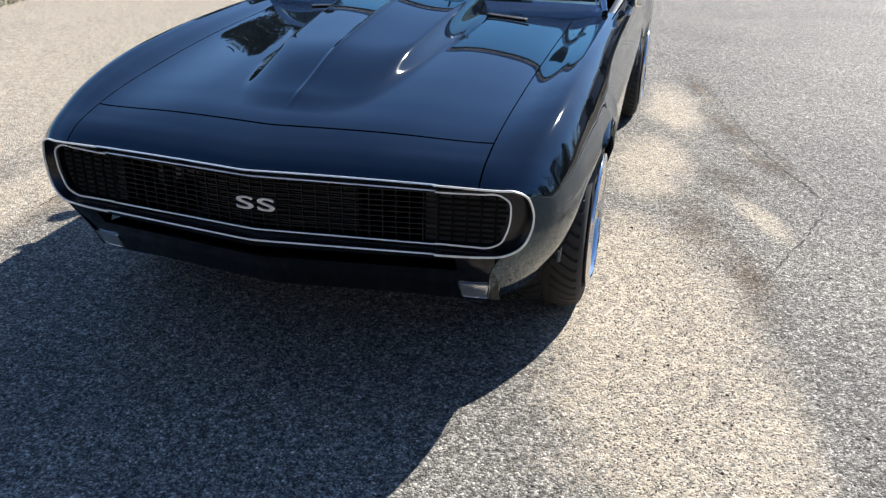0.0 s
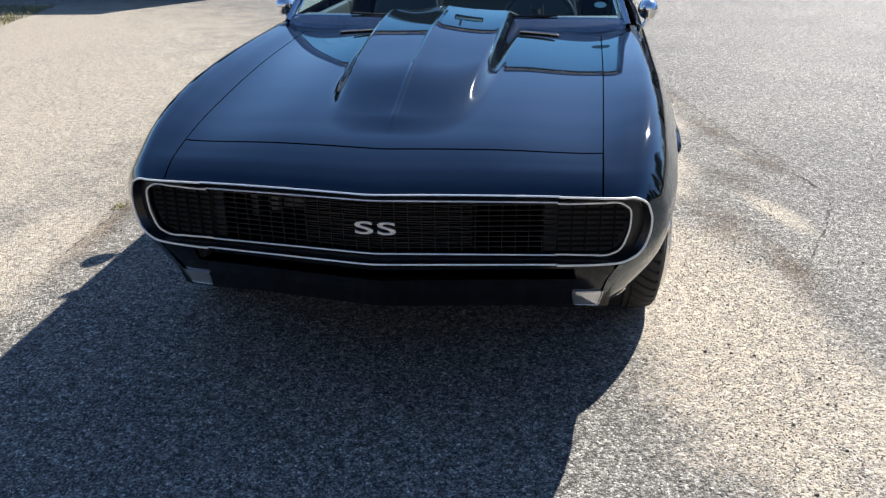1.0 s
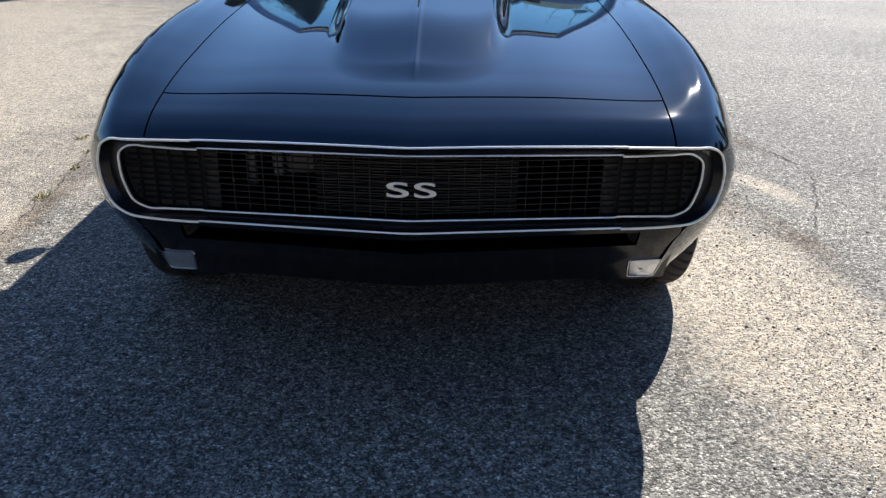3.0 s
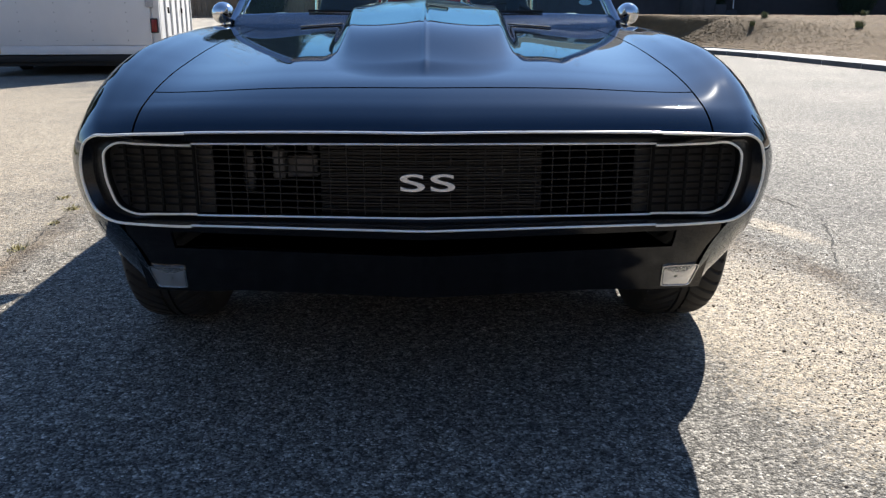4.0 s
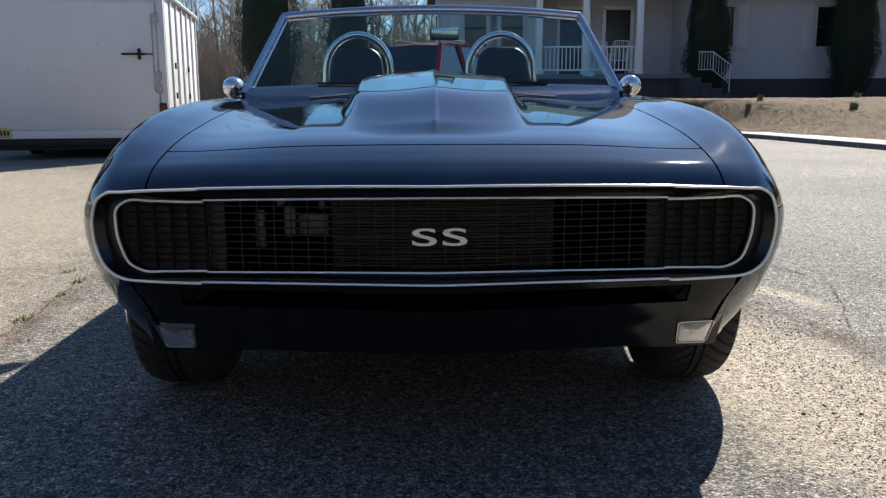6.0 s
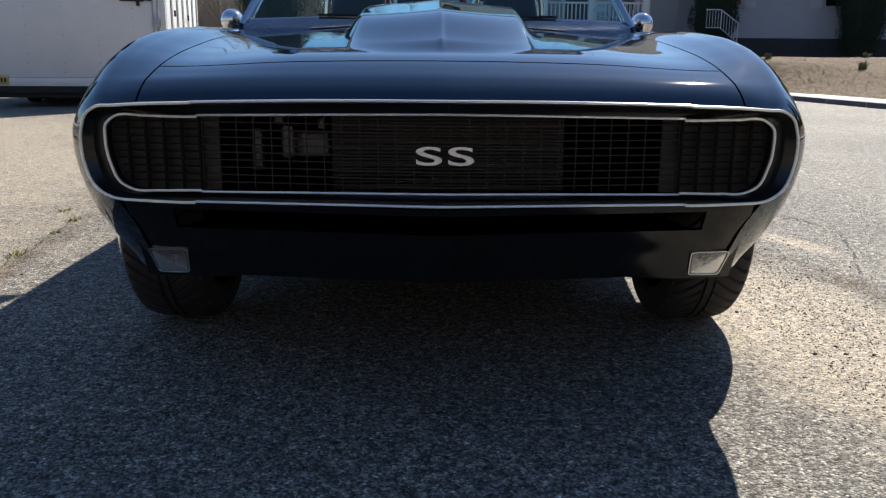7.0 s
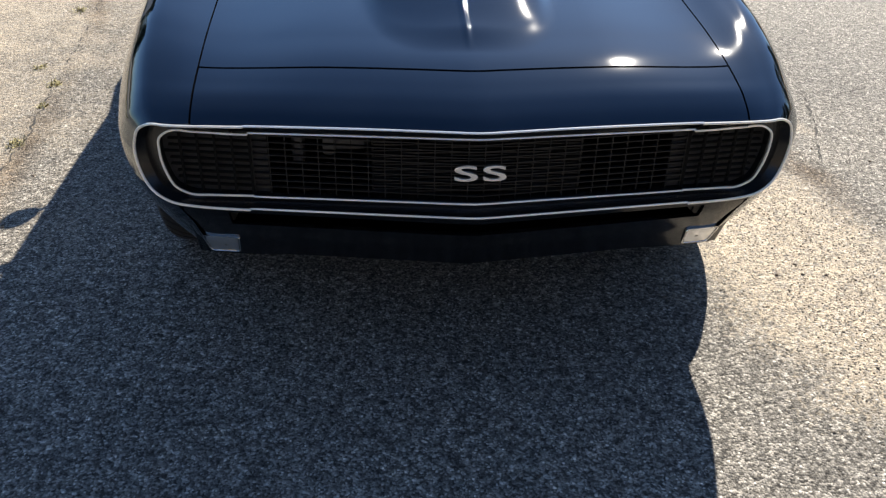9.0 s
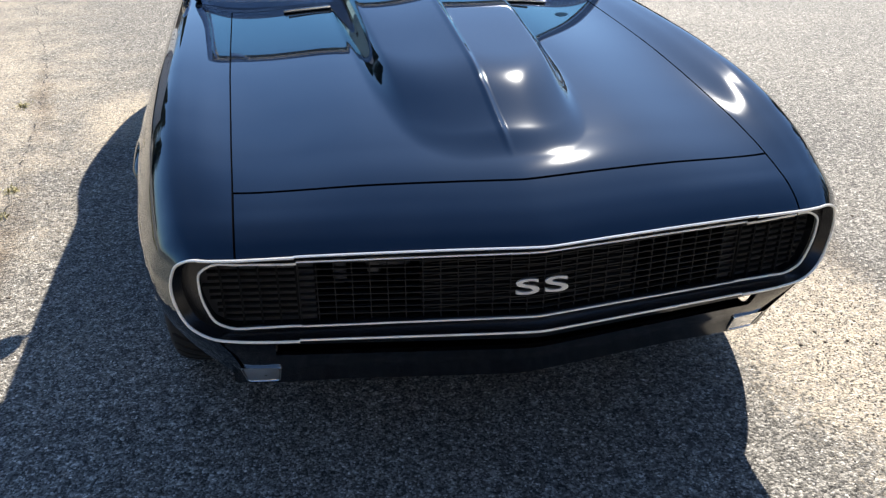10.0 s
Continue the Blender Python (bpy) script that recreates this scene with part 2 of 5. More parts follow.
TRAILER_WHITE = worn("trailer_white_panel", (0.74, 0.74, 0.74), 0.42, scale=3, spread=0.05, bump=0.03)
ROOFING = worn("charcoal_shingle", (0.07, 0.07, 0.075), 0.9, scale=10, bump=0.5)
BLACK = worn("matt_black", (0.012, 0.012, 0.012), 0.7, scale=20)
REDLENS = material("red_lamp_lens", (0.20, 0.010, 0.014), 0.2)
REDPAINT = material("red_paint", (0.24, 0.004, 0.007), 0.45, Specular_IOR_Level=0.25)
BARK = worn("grey_bark", (0.28, 0.225, 0.17), 0.95, scale=12, spread=0.4, bump=0.6)
NEEDLE = worn("dark_evergreen", (0.022, 0.040, 0.020), 0.8, scale=6, spread=0.5)
YELLOW = worn("yellow_plate", (0.62, 0.50, 0.16), 0.5, scale=20)

# ---- building tools ----
def part(name, bm, mat, parent=None, label="", angle=38.0, m=None, facing=None):
    """Links a bmesh as one mesh object, under parent where one is given. facing: the way an open sheet looks."""
    bmesh.ops.recalc_face_normals(bm, faces=bm.faces)
    if facing is not None and sum((f.normal.dot(Vector(facing)) for f in bm.faces), 0.0) < 0:
        bmesh.ops.reverse_faces(bm, faces=bm.faces)
    me = bpy.data.meshes.new(name)
    bm.to_mesh(me)
    bm.free()
    return part_mesh(name, me, mat, parent, label, angle, m)


def part_mesh(name, me, mat, parent=None, label="", angle=38.0, m=None):
    for mt in (mat if isinstance(mat, (list, tuple)) else [mat]):
        me.materials.append(mt)
    if angle:
        me.polygons.foreach_set("use_smooth", [True] * len(me.polygons))
        me.set_sharp_from_angle(angle=radians(angle))
    ob = new(name, me)
    if parent:
        ob.parent = parent
    if m is not None:
        ob.matrix_basis = m
    if label:
        ob["label"] = label
    return ob


def holder(name, label, category, group="", m=None):
    ob = new(name)
    ob.empty_display_size = 0.1
    if m is not None:
        ob.matrix_basis = m
    return tagged(ob, label, category, group)


def box(bm, size, at=(0, 0, 0), bevel=0.0, turn=None, segments=2):
    """Adds a box, its edges bevelled; at is its middle."""
    got = bmesh.ops.create_cube(bm, size=1.0)
    vs = got["verts"]
    bmesh.ops.scale(bm, vec=size, verts=vs)
    if bevel:
        es = list({e for v in vs for e in v.link_edges})
        made = bmesh.ops.bevel(bm, geom=es, offset=bevel, segments=segments, affect="EDGES", profile=0.5)
        vs = list({v for f in made["faces"] for v in f.verts} | {v for v in vs if v.is_valid})
    m = Matrix.Translation(at) @ (turn if turn is not None else Matrix.Identity(4))
    bmesh.ops.transform(bm, matrix=m, verts=vs)
    return vs


def tube(bm, points, radius, sides=8, closed=False, flat=1.0, caps=True):
    """Sweeps a round (or flattened) bar along points; radius may be a list."""
    pts = [Vector(p) for p in points]
    n = len(pts)
    rad = radius if isinstance(radius, (list, tuple)) else [radius] * n
    rings = []
    up = None
    for i, p in enumerate(pts):
        a = pts[i - 1] if (i or closed) else p
        b = pts[(i + 1) % n] if (i < n - 1 or closed) else p
        t = (b - a).normalized()
        if up is None:
            up = Vector((0, 0, 1)) if abs(t.z) < 0.9 else Vector((0, 1, 0))
        side = t.cross(up).normalized()
        up = side.cross(t).normalized()
        rings.append([bm.verts.new(p + (side * math.cos(k * math.tau / sides) + up * flat * math.sin(k * math.tau / sides)) * rad[i]) for k in range(sides)])
    last = n if closed else n - 1
    for i in range(last):
        r, q = rings[i], rings[(i + 1) % n]
        for k in range(sides):
            bm.faces.new((r[k], r[(k + 1) % sides], q[(k + 1) % sides], q[k]))
    if caps and not closed:
        bm.faces.new(rings[0][::-1])
        bm.faces.new(rings[-1])


def lathe(bm, profile, axis="x", segments=48, m=None):
    """Turns a profile of (distance along the axis, radius) round the axis."""
    rings = []
    for a, r in profile:
        ring = []
        for k in range(segments):
            c, s = math.cos(k * math.tau / segments) * r, math.sin(k * math.tau / segments) * r
            ring.append(bm.verts.new((a, c, s) if axis == "x" else (c, s, a) if axis == "z" else (c, a, s)))
        rings.append(ring)
    for p, q in zip(rings, rings[1:]):
        for k in range(segments):
            bm.faces.new((p[k], p[(k + 1) % segments], q[(k + 1) % segments], q[k]))
    if m is not None:
        bmesh.ops.transform(bm, matrix=m, verts=[v for r in rings for v in r])


def grid_faces(bm, rows):
    """Faces between rows of points, all of one length. Returns the rows of vertices."""
    vs = [[bm.verts.new(p) for p in row] for row in rows]
    for a, b in zip(vs, vs[1:]):
        for i in range(len(a) - 1):
            bm.faces.new((a[i], a[i + 1], b[i + 1], b[i]))
    return vs


def skirt(bm, rim, way, closed=True):
    """Folds an edge of a panel inwards along way."""
    low = [bm.verts.new(v.co + Vector(way(v.co) if callable(way) else way)) for v in rim]
    n = len(rim)
    for i in range(n if closed else n - 1):
        bm.faces.new((rim[i], rim[(i + 1) % n], low[(i + 1) % n], low[i]))


def hermite(ts, ps, t):
    """A smooth curve through points (rows of ps) at parameters ts, at the parameters t."""
    ts, ps, t = np.asarray(ts, float), np.asarray(ps, float), np.asarray(t, float)
    if ps.ndim == 1:
        return hermite(ts, ps[:, None], t)[..., 0]
    h = np.diff(ts)
    d = np.diff(ps, axis=0) / h[:, None]
    g = np.empty_like(ps)
    g[1:-1] = (d[:-1] * h[1:, None] + d[1:] * h[:-1, None]) / (h[1:] + h[:-1])[:, None]
    g[0], g[-1] = (3 * d[0] - g[1]) / 2 if len(d) > 1 else d[0], (3 * d[-1] - g[-2]) / 2 if len(d) > 1 else d[-1]
    i = np.clip(np.searchsorted(ts, t, side="right") - 1, 0, len(h) - 1)
    u = ((t - ts[i]) / h[i])[..., None]
    hh = h[i][..., None]
    return ((2 * u**3 - 3 * u**2 + 1) * ps[i] + (u**3 - 2 * u**2 + u) * hh * g[i]
            + (-2 * u**3 + 3 * u**2) * ps[i + 1] + (u**3 - u**2) * hh * g[i + 1])


def smooth(a, b, x):
    u = min(1.0, max(0.0, (x - a) / (b - a)))
    return u * u * (3 - 2 * u)

# ---- ground ----
def build_ground():
    bm = bmesh.new()
    ring = [(-600, -600), (600, -600), (600, 600), (-600, 600)]
    xs = [-600, -60, -20, -8, -4, -2, 0, 2, 4, 8, 20, 60, 600]
    rows = [[(x, y, 0.0) for x in xs] for y in xs]
    grid_faces(bm, rows)
    tagged(part("ground", bm, ASPHALT, angle=0), "grey weathered asphalt drive with drifts of sand", "ground", kind="structure")


build_ground()


def crack(name, points, width, seed):
    """A ragged open crack in the asphalt, as a narrow dark ribbon."""
    rnd = random.Random(seed)
    p = np.array(points)
    ch = np.concatenate([[0], np.cumsum(np.sqrt((np.diff(p, axis=0) ** 2).sum(1)))])
    line = hermite(ch, p, np.arange(0, ch[-1], 0.035))
    bm = bmesh.new()
    rows = []
    for i, q in enumerate(line):
        d = line[min(len(line) - 1, i + 1)] - line[max(0, i - 1)]
        d = d / np.linalg.norm(d)
        o = np.array((-d[1], d[0]))
        c = q + o * rnd.uniform(-0.012, 0.012)
        w = width * (rnd.uniform(0.3, 1.0) if rnd.random() < 0.6 else 0.08) * min(1.0, i / 4, (len(line) - 1 - i) / 4)
        a, b = c - o * w, c + o * w
        rows.append([(a[0], a[1], 0.0025), (b[0], b[1], 0.0025)])
    grid_faces(bm, rows)
    tagged(part(name, bm, TAR, angle=0), "dark ragged crack in the asphalt", "crack", kind="structure")


TAR = worn("crack_dirt", (0.035, 0.032, 0.029), 0.95, scale=60)
crack("crack", [(0.93, 5.77), (1.18, 5.24), (1.39, 4.68), (1.52, 3.87), (1.65, 3.12), (1.79, 2.64), (1.88, 2.36), (1.90, 2.20)], 0.006, 1)
crack("crack", [(1.90, 2.24), (1.84, 1.98), (1.72, 1.68), (1.64, 1.49), (1.58, 1.30)], 0.007, 2)
crack("crack", [(1.92, 2.26), (1.99, 2.13), (2.16, 2.19), (2.6, 2.32), (3.3, 2.30)], 0.004, 3)
crack("crack", [(-3.1, 9.0), (-2.6, 6.5), (-2.1, 4.6), (-1.9, 3.4), (-1.75, 2.3), (-1.66, 1.6), (-1.62, 0.9)], 0.005, 4)


def build_pebbles():
    """Loose grit and bits of bark lying about."""
    rnd = random.Random(8)
    verts, faces = [], []
    def stone(x, y, r):
        n = len(verts)
        k = 6
        for lvl, (f, z) in enumerate(((1.0, 0.0), (0.85, 0.7), (0.3, 1.1))):
            for j in range(k):
                a = j * math.tau / k + lvl * 0.3
                q = r * f * rnd.uniform(0.7, 1.15)
                verts.append((x + math.cos(a) * q, y + math.sin(a) * q, z * r * 0.7))
        for lvl in (0, 1):
            for j in range(k):
                a, b = n + lvl * k + j, n + lvl * k + (j + 1) % k
                faces.append((a, b, b + k, a + k))
        faces.append(tuple(n + 2 * k + j for j in range(k)))
    # thick on the sand beside the wheel, thin elsewhere
    for n, cx, wx, y0, y1 in ((5200, 1.20, 0.17, -0.7, 1.7), (1800, 1.5, 0.22, -0.8, 2.6), (1400, 1.2, 0.35, 1.6, 4.8), (1300, -1.75, 0.33, -0.5, 5.0), (900, 0.9, 1.1, -1.4, -0.3)):
        for _ in range(n):
            x, y = rnd.gauss(cx, wx), rnd.uniform(y0, y1)
            stone(x, y, (0.0011 + 0.0024 * rnd.random() ** 2.0) * (2.2 if rnd.random() < 0.02 else 1.0))
    me = bpy.data.meshes.new("loose_grit")
    me.from_pydata(verts, [], faces)
    tagged(part_mesh("loose_grit", me, GRIT, angle=30), "scattered dark grit and small stones on the asphalt", "gravel", kind="stuff")


GRIT = worn("dark_grit", (0.12, 0.095, 0.072), 0.9, scale=9, spread=0.7)
build_pebbles()

# ---- the car: shape of its skin ----
# stations are metres aft of the nose; each control line runs from nose to tail
ST = (0.0, 0.02, 0.06, 0.12, 0.20, 0.35, 0.55, 0.90, 1.40, 1.80, 2.60, 3.05, 3.40, 4.00, 4.40, 4.58)
Z_MID = (0.698, 0.715, 0.737, 0.758, 0.779, 0.802, 0.826, 0.858, 0.889, 0.903, 0.915, 0.915, 0.915, 0.895, 0.860, 0.830)
X_GAP = (0.625, 0.625, 0.625, 0.626, 0.627, 0.631, 0.636, 0.645, 0.655, 0.662, 0.665, 0.664, 0.660, 0.640, 0.620, 0.600)
Z_GAP = (0.684, 0.701, 0.724, 0.743, 0.762, 0.786, 0.808, 0.838, 0.866, 0.882, 0.895, 0.900, 0.912, 0.890, 0.850, 0.815)
X_CRN = (0.716, 0.728, 0.741, 0.750, 0.761, 0.774, 0.784, 0.796, 0.810, 0.822, 0.842, 0.852, 0.889, 0.889, 0.852, 0.812)
Z_CRN = (0.677, 0.692, 0.714, 0.739, 0.767, 0.803, 0.833, 0.861, 0.882, 0.891, 0.905, 0.910, 0.941, 0.913, 0.865, 0.823)
X_SHD = (0.749, 0.768, 0.779, 0.788, 0.799, 0.812, 0.822, 0.834, 0.848, 0.860, 0.880, 0.890, 0.927, 0.927, 0.890, 0.850)
Z_SHD = (0.657, 0.670, 0.691, 0.716, 0.744, 0.780, 0.810, 0.838, 0.859, 0.868, 0.882, 0.887, 0.918, 0.890, 0.842, 0.800)
X_MAX = (0.767, 0.801, 0.825, 0.843, 0.861, 0.879, 0.897, 0.911, 0.913, 0.912, 0.915, 0.920, 0.946, 0.935, 0.895, 0.850)
Z_MAX = (0.603, 0.609, 0.616, 0.622, 0.628, 0.638, 0.648, 0.672, 0.670, 0.662, 0.655, 0.660, 0.700, 0.690, 0.665, 0.640)
X_LOW = (0.745, 0.772, 0.800, 0.817, 0.828, 0.842, 0.858, 0.890, 0.892, 0.888, 0.888, 0.892, 0.920, 0.905, 0.860, 0.800)
Z_LOW = (0.512, 0.500, 0.482, 0.452, 0.432, 0.460, 0.520, 0.560, 0.460, 0.440, 0.430, 0.440, 0.480, 0.460, 0.460, 0.470)
X_BOT = (0.690, 0.666, 0.650, 0.648, 0.722, 0.806, 0.848, 0.880, 0.855, 0.845, 0.848, 0.855, 0.905, 0.860, 0.805, 0.740)
Z_BOT = (0.4835, 0.440, 0.374, 0.304, 0.296, 0.352, 0.440, 0.440, 0.330, 0.225, 0.225, 0.235, 0.280, 0.300, 0.330, 0.350)
AXLE_F, AXLE_R, HUB = 0.882, 3.61, 0.318
ARCH = 0.362
NOSE_GAP = 0.180          # where the hood's leading edge lies


def sweep(x):
    """How far the nose falls back from its middle, at x."""
    x = abs(x)
    return 0.147 * (math.sqrt(x * x + 0.0004) - 0.02) + 1.45 * max(0.0, x - 0.60) ** 2


def section(s, us, arch=True):
    """Points (x, y, z) of the right half of the skin at station s, at us from 0 (middle) to 7 (lower edge)."""
    v = [float(hermite(ST, c, s)) for c in (Z_MID, X_GAP, Z_GAP, X_CRN, Z_CRN, X_SHD, Z_SHD, X_MAX, Z_MAX, X_LOW, Z_LOW, X_BOT, Z_BOT)]
    zm, xg, zg, xc, zc, xs, zs, xm, zx, xl, zl, xb, zb = v
    if arch:
        for a in (AXLE_F, AXLE_R):
            d = abs(s - a)
            if d < ARCH:
                top = HUB + math.sqrt(ARCH * ARCH - d * d)
                if top > zb:
                    f = min(1.0, (top - zb) / 0.12)
                    xb, zb = xb + (0.902 - xb) * f * 0.9, top
                    if zl < zb + 0.03:
                        k = (zx - zb)
                        zl, xl = zb + 0.4 * k, xm - 0.004
    mid = (xg * 0.5, zm + (zg - zm) * 0.24)
    flat = (xg + 0.62 * (xc - xg), zg + 0.62 * (zc - zg) + 0.004 * smooth(0.0, 0.3, s))
    flank = (xs + 0.60 * (xm - xs), zs + 0.42 * (zx - zs))
    ctl = np.array([(-mid[0], mid[1]), (0, zm), mid, (xg, zg), flat, (xc, zc), (xs, zs), flank, (xm, zx), (xl, zl), (xb, zb)])
    chord = np.concatenate([[0], np.cumsum(np.sqrt((np.diff(ctl, axis=0) ** 2).sum(1)) ** 0.8)])
    us = np.asarray(us, float)
    t = np.interp(us + 1, (0, 1, 2, 3, 3.6, 4, 5, 5.5, 6, 7, 8), chord)
    xz = hermite(chord, ctl, t)
    near, lean = 1 - smooth(0.0, 1.3, s), 1 - smooth(0.0, 0.4, s)
    return [(x, s + sweep(x) * near + 0.05 * max(0.0, 0.70 - z) * lean, z) for x, z in xz]


def blend(a, b, x):
    u = min(1.0, max(0.0, (x - a) / (b - a)))
    return u * u * u * (u * (6 * u - 15) + 10)


def scoop(x, y):
    """Height that the raised middle of the hood adds at (x, y)."""
    ax = abs(x)
    half = 0.246 + 0.052 * smooth(0.3, 1.7, y)
    d = y - 0.285 - 0.20 * min(1.0, ax / half) ** 4
    rise = 0.048 * blend(-0.03, 0.50, d) + 0.034 * blend(0.0, 1.35, d)
    soft = 0.080 - 0.018 * smooth(0.35, 0.80, y)
    wall = 1 - blend(half - soft * 0.8, half + soft * 0.4, ax)
    ridge = (0.013 * max(0.0, 1 - ax / half) + 0.0035 * max(0.0, 1 - ax / 0.012)) * smooth(-0.02, 0.10, d)
    dish = -0.006 * (1 - (2 * ax / half - 1) ** 2) * smooth(0.45, 1.0, y) if ax < half else 0.0
    return rise * wall + (ridge + dish) * wall


def panel(s0, s1, u0, u1, ns, nu, side=1, gap=0.0024, lift=None, both=False, depth=0.016, ends=(1, 1, 1, 1)):
    """One pressed panel of the skin, its rim folded in. both: it spans the middle."""
    bm = bmesh.new()
    g = gap
    ss = np.linspace(s0 + g * ends[0], s1 - g * ends[1], ns)
    us = np.linspace(u0, u1, nu)
    rows = []
    for s in ss:
        row = [Vector(p) for p in section(s, us)]
        if ends[2] and not both:
            d = row[1] - row[0]
            row[0] = row[0] + d.normalized() * g
        if ends[3]:
            d = row[-2] - row[-1]
            row[-1] = row[-1] + d.normalized() * min(g, d.length * 0.5)
        if both:
            row = [Vector((-p.x, p.y, p.z)) for p in row[:0:-1]] + row
        if lift:
            row = [Vector((p.x, p.y, p.z + lift(p.x, p.y))) for p in row]
        if side < 0:
            row = [Vector((-p.x, p.y, p.z)) for p in row]
        rows.append(row)
    vs = grid_faces(bm, rows)
    rim = vs[0] + [r[-1] for r in vs[1:-1]] + vs[-1][::-1] + [r[0] for r in vs[-2:0:-1]]
    def inward(p):
        if both:
            return (0, 0, -depth)
        if p.y < 0.34 and p.z < 0.49 and abs(p.x) < 0.78:
            return (0, depth, 0.004)
        return (-side * depth * 0.7, 0, -depth * 0.55)
    outer = set(bm.faces)
    if ends[0]:
        skirt(bm, rim, inward)
    else:
        # the leading edge is left open for the grille's trim
        skirt(bm, [r[-1] for r in vs] + vs[-1][-2::-1] + [r[0] for r in vs[-2::-1]], inward, closed=False)
    for f in bm.faces:
        if f not in outer:
            f.material_index = 1
    return bm


SKIN = [PAINT, UNDER]
car = holder("car", "black convertible muscle car, top down, bumper removed, parked on asphalt", "car")

# hood with its raised middle
part("hood", panel(NOSE_GAP, 1.66, 0, 2, 210, 170, both=True, lift=scoop, depth=0.035), SKIN, car, "glossy black hood with a raised cowl scoop", 50)
part("header_panel", panel(0.0, NOSE_GAP - 0.003, 0, 2, 26, 30, both=True, ends=(0, 1, 1, 1)), SKIN, car, angle=50)
for sd in (1, -1):
    part("fender", panel(0.0, 1.72, 2, 7, 150, 76, side=sd, ends=(0, 1, 1, 0)), SKIN, car, angle=28)
    part("door", panel(1.72, 2.95, 3, 7, 20, 30, side=sd), SKIN, car, angle=28)
    part("quarter_panel", panel(2.95, 4.58, 3, 7, 130, 30, side=sd, ends=(1, 0, 0, 0)), SKIN, car, angle=28)
for sd in (1, -1):
    # near-black strip added under the seam between hood and fender to block light
    bm = bmesh.new()
    rows = []
    for s in np.linspace(0.17, 1.70, 40):
        p = Vector(section(s, [2.0])[0])
        rows.append([(sd * (p.x + a), p.y, p.z - b) for a, b in ((-0.03, 0.040), (0.0, 0.046), (0.03, 0.040))])
    grid_faces(bm, rows)
    part("seam_backing", bm, UNDER, car)
part("trunk_lid", panel(3.55, 4.58, 0, 3, 30, 20, both=True), SKIN, car, angle=50)
part("tonneau", panel(3.12, 3.55, 0, 3, 12, 20, both=True), VINYL, car, "folded black soft top", angle=50)


def tail_and_floor():
    bm = bmesh.new()
    us = np.linspace(0, 7, 40)
    sec = [Vector(p) for p in section(4.58, us)]
    loop = [Vector((-p.x, p.y, p.z)) for p in sec[:0:-1]] + sec
    top = [bm.verts.new(p + Vector((0, -0.004, 0))) for p in loop]
    low = [bm.verts.new((p.x, p.y - 0.004, 0.40)) for p in loop]
    for i in range(len(top) - 1):
        if loop[i].z > 0.401 and loop[i + 1].z > 0.401:
            bm.faces.new((top[i], top[i + 1], low[i + 1], low[i]))
    part("tail_panel", bm, PAINT, car)
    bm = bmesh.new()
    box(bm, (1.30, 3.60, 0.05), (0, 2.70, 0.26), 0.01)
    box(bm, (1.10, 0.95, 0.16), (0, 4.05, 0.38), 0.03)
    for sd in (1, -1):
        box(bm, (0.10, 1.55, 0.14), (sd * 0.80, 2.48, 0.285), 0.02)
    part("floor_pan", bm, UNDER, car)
    # unseen rails added to hide sunlit ground behind the valance's slot
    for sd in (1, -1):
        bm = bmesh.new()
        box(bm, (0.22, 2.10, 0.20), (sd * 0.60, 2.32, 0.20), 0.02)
        part("underbody_blocker", bm, UNDER, car)
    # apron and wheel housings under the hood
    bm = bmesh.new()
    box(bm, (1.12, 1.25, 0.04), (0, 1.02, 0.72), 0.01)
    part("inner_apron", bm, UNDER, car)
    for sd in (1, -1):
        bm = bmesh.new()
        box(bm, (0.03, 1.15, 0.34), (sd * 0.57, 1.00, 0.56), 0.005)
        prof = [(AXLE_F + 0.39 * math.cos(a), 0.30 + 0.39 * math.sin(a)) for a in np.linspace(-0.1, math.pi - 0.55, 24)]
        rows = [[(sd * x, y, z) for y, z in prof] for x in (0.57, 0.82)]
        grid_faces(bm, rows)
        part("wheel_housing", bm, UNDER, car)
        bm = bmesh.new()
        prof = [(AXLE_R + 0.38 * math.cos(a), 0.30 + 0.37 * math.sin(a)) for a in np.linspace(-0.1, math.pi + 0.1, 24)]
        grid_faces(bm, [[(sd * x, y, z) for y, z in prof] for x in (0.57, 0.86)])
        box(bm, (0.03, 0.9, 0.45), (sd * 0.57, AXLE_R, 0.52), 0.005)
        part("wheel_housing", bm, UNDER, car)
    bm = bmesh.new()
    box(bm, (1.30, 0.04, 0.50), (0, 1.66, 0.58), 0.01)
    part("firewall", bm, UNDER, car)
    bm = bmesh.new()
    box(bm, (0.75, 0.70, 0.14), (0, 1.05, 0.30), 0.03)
    # second box added to block light and view beneath the car
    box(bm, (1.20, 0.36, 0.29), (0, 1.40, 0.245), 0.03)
    part("cross_member_blocker", bm, UNDER, car)


tail_and_floor()


# ---- the car: grille ----
def outline(n_top=60, n_side=60, n_bot=90):
    """The grille opening's outer edge, right half, from the top middle round to the bottom middle."""
    pts = [Vector(p) for p in section(0.0, np.concatenate([np.linspace(0, 2, n_top), np.linspace(2, 7, n_side)[1:]]), arch=False)]
    b = pts[-1]
    for x in np.linspace(b.x, 0, n_bot)[1:]:
        f = x / b.x
        z = 0.489 + (b.z - 0.489) * f
        pts.append(Vector((x, sweep(x) + 0.05 * (0.70 - z), z)))
    near = [i for i, p in enumerate(pts) if p.x > 0.61 and p.z < 0.56]
    for _ in range(10):
        was = [p.copy() for p in pts]
        for i in near:
            pts[i] = (was[i - 1] + was[i] * 2 + was[i + 1]) / 4
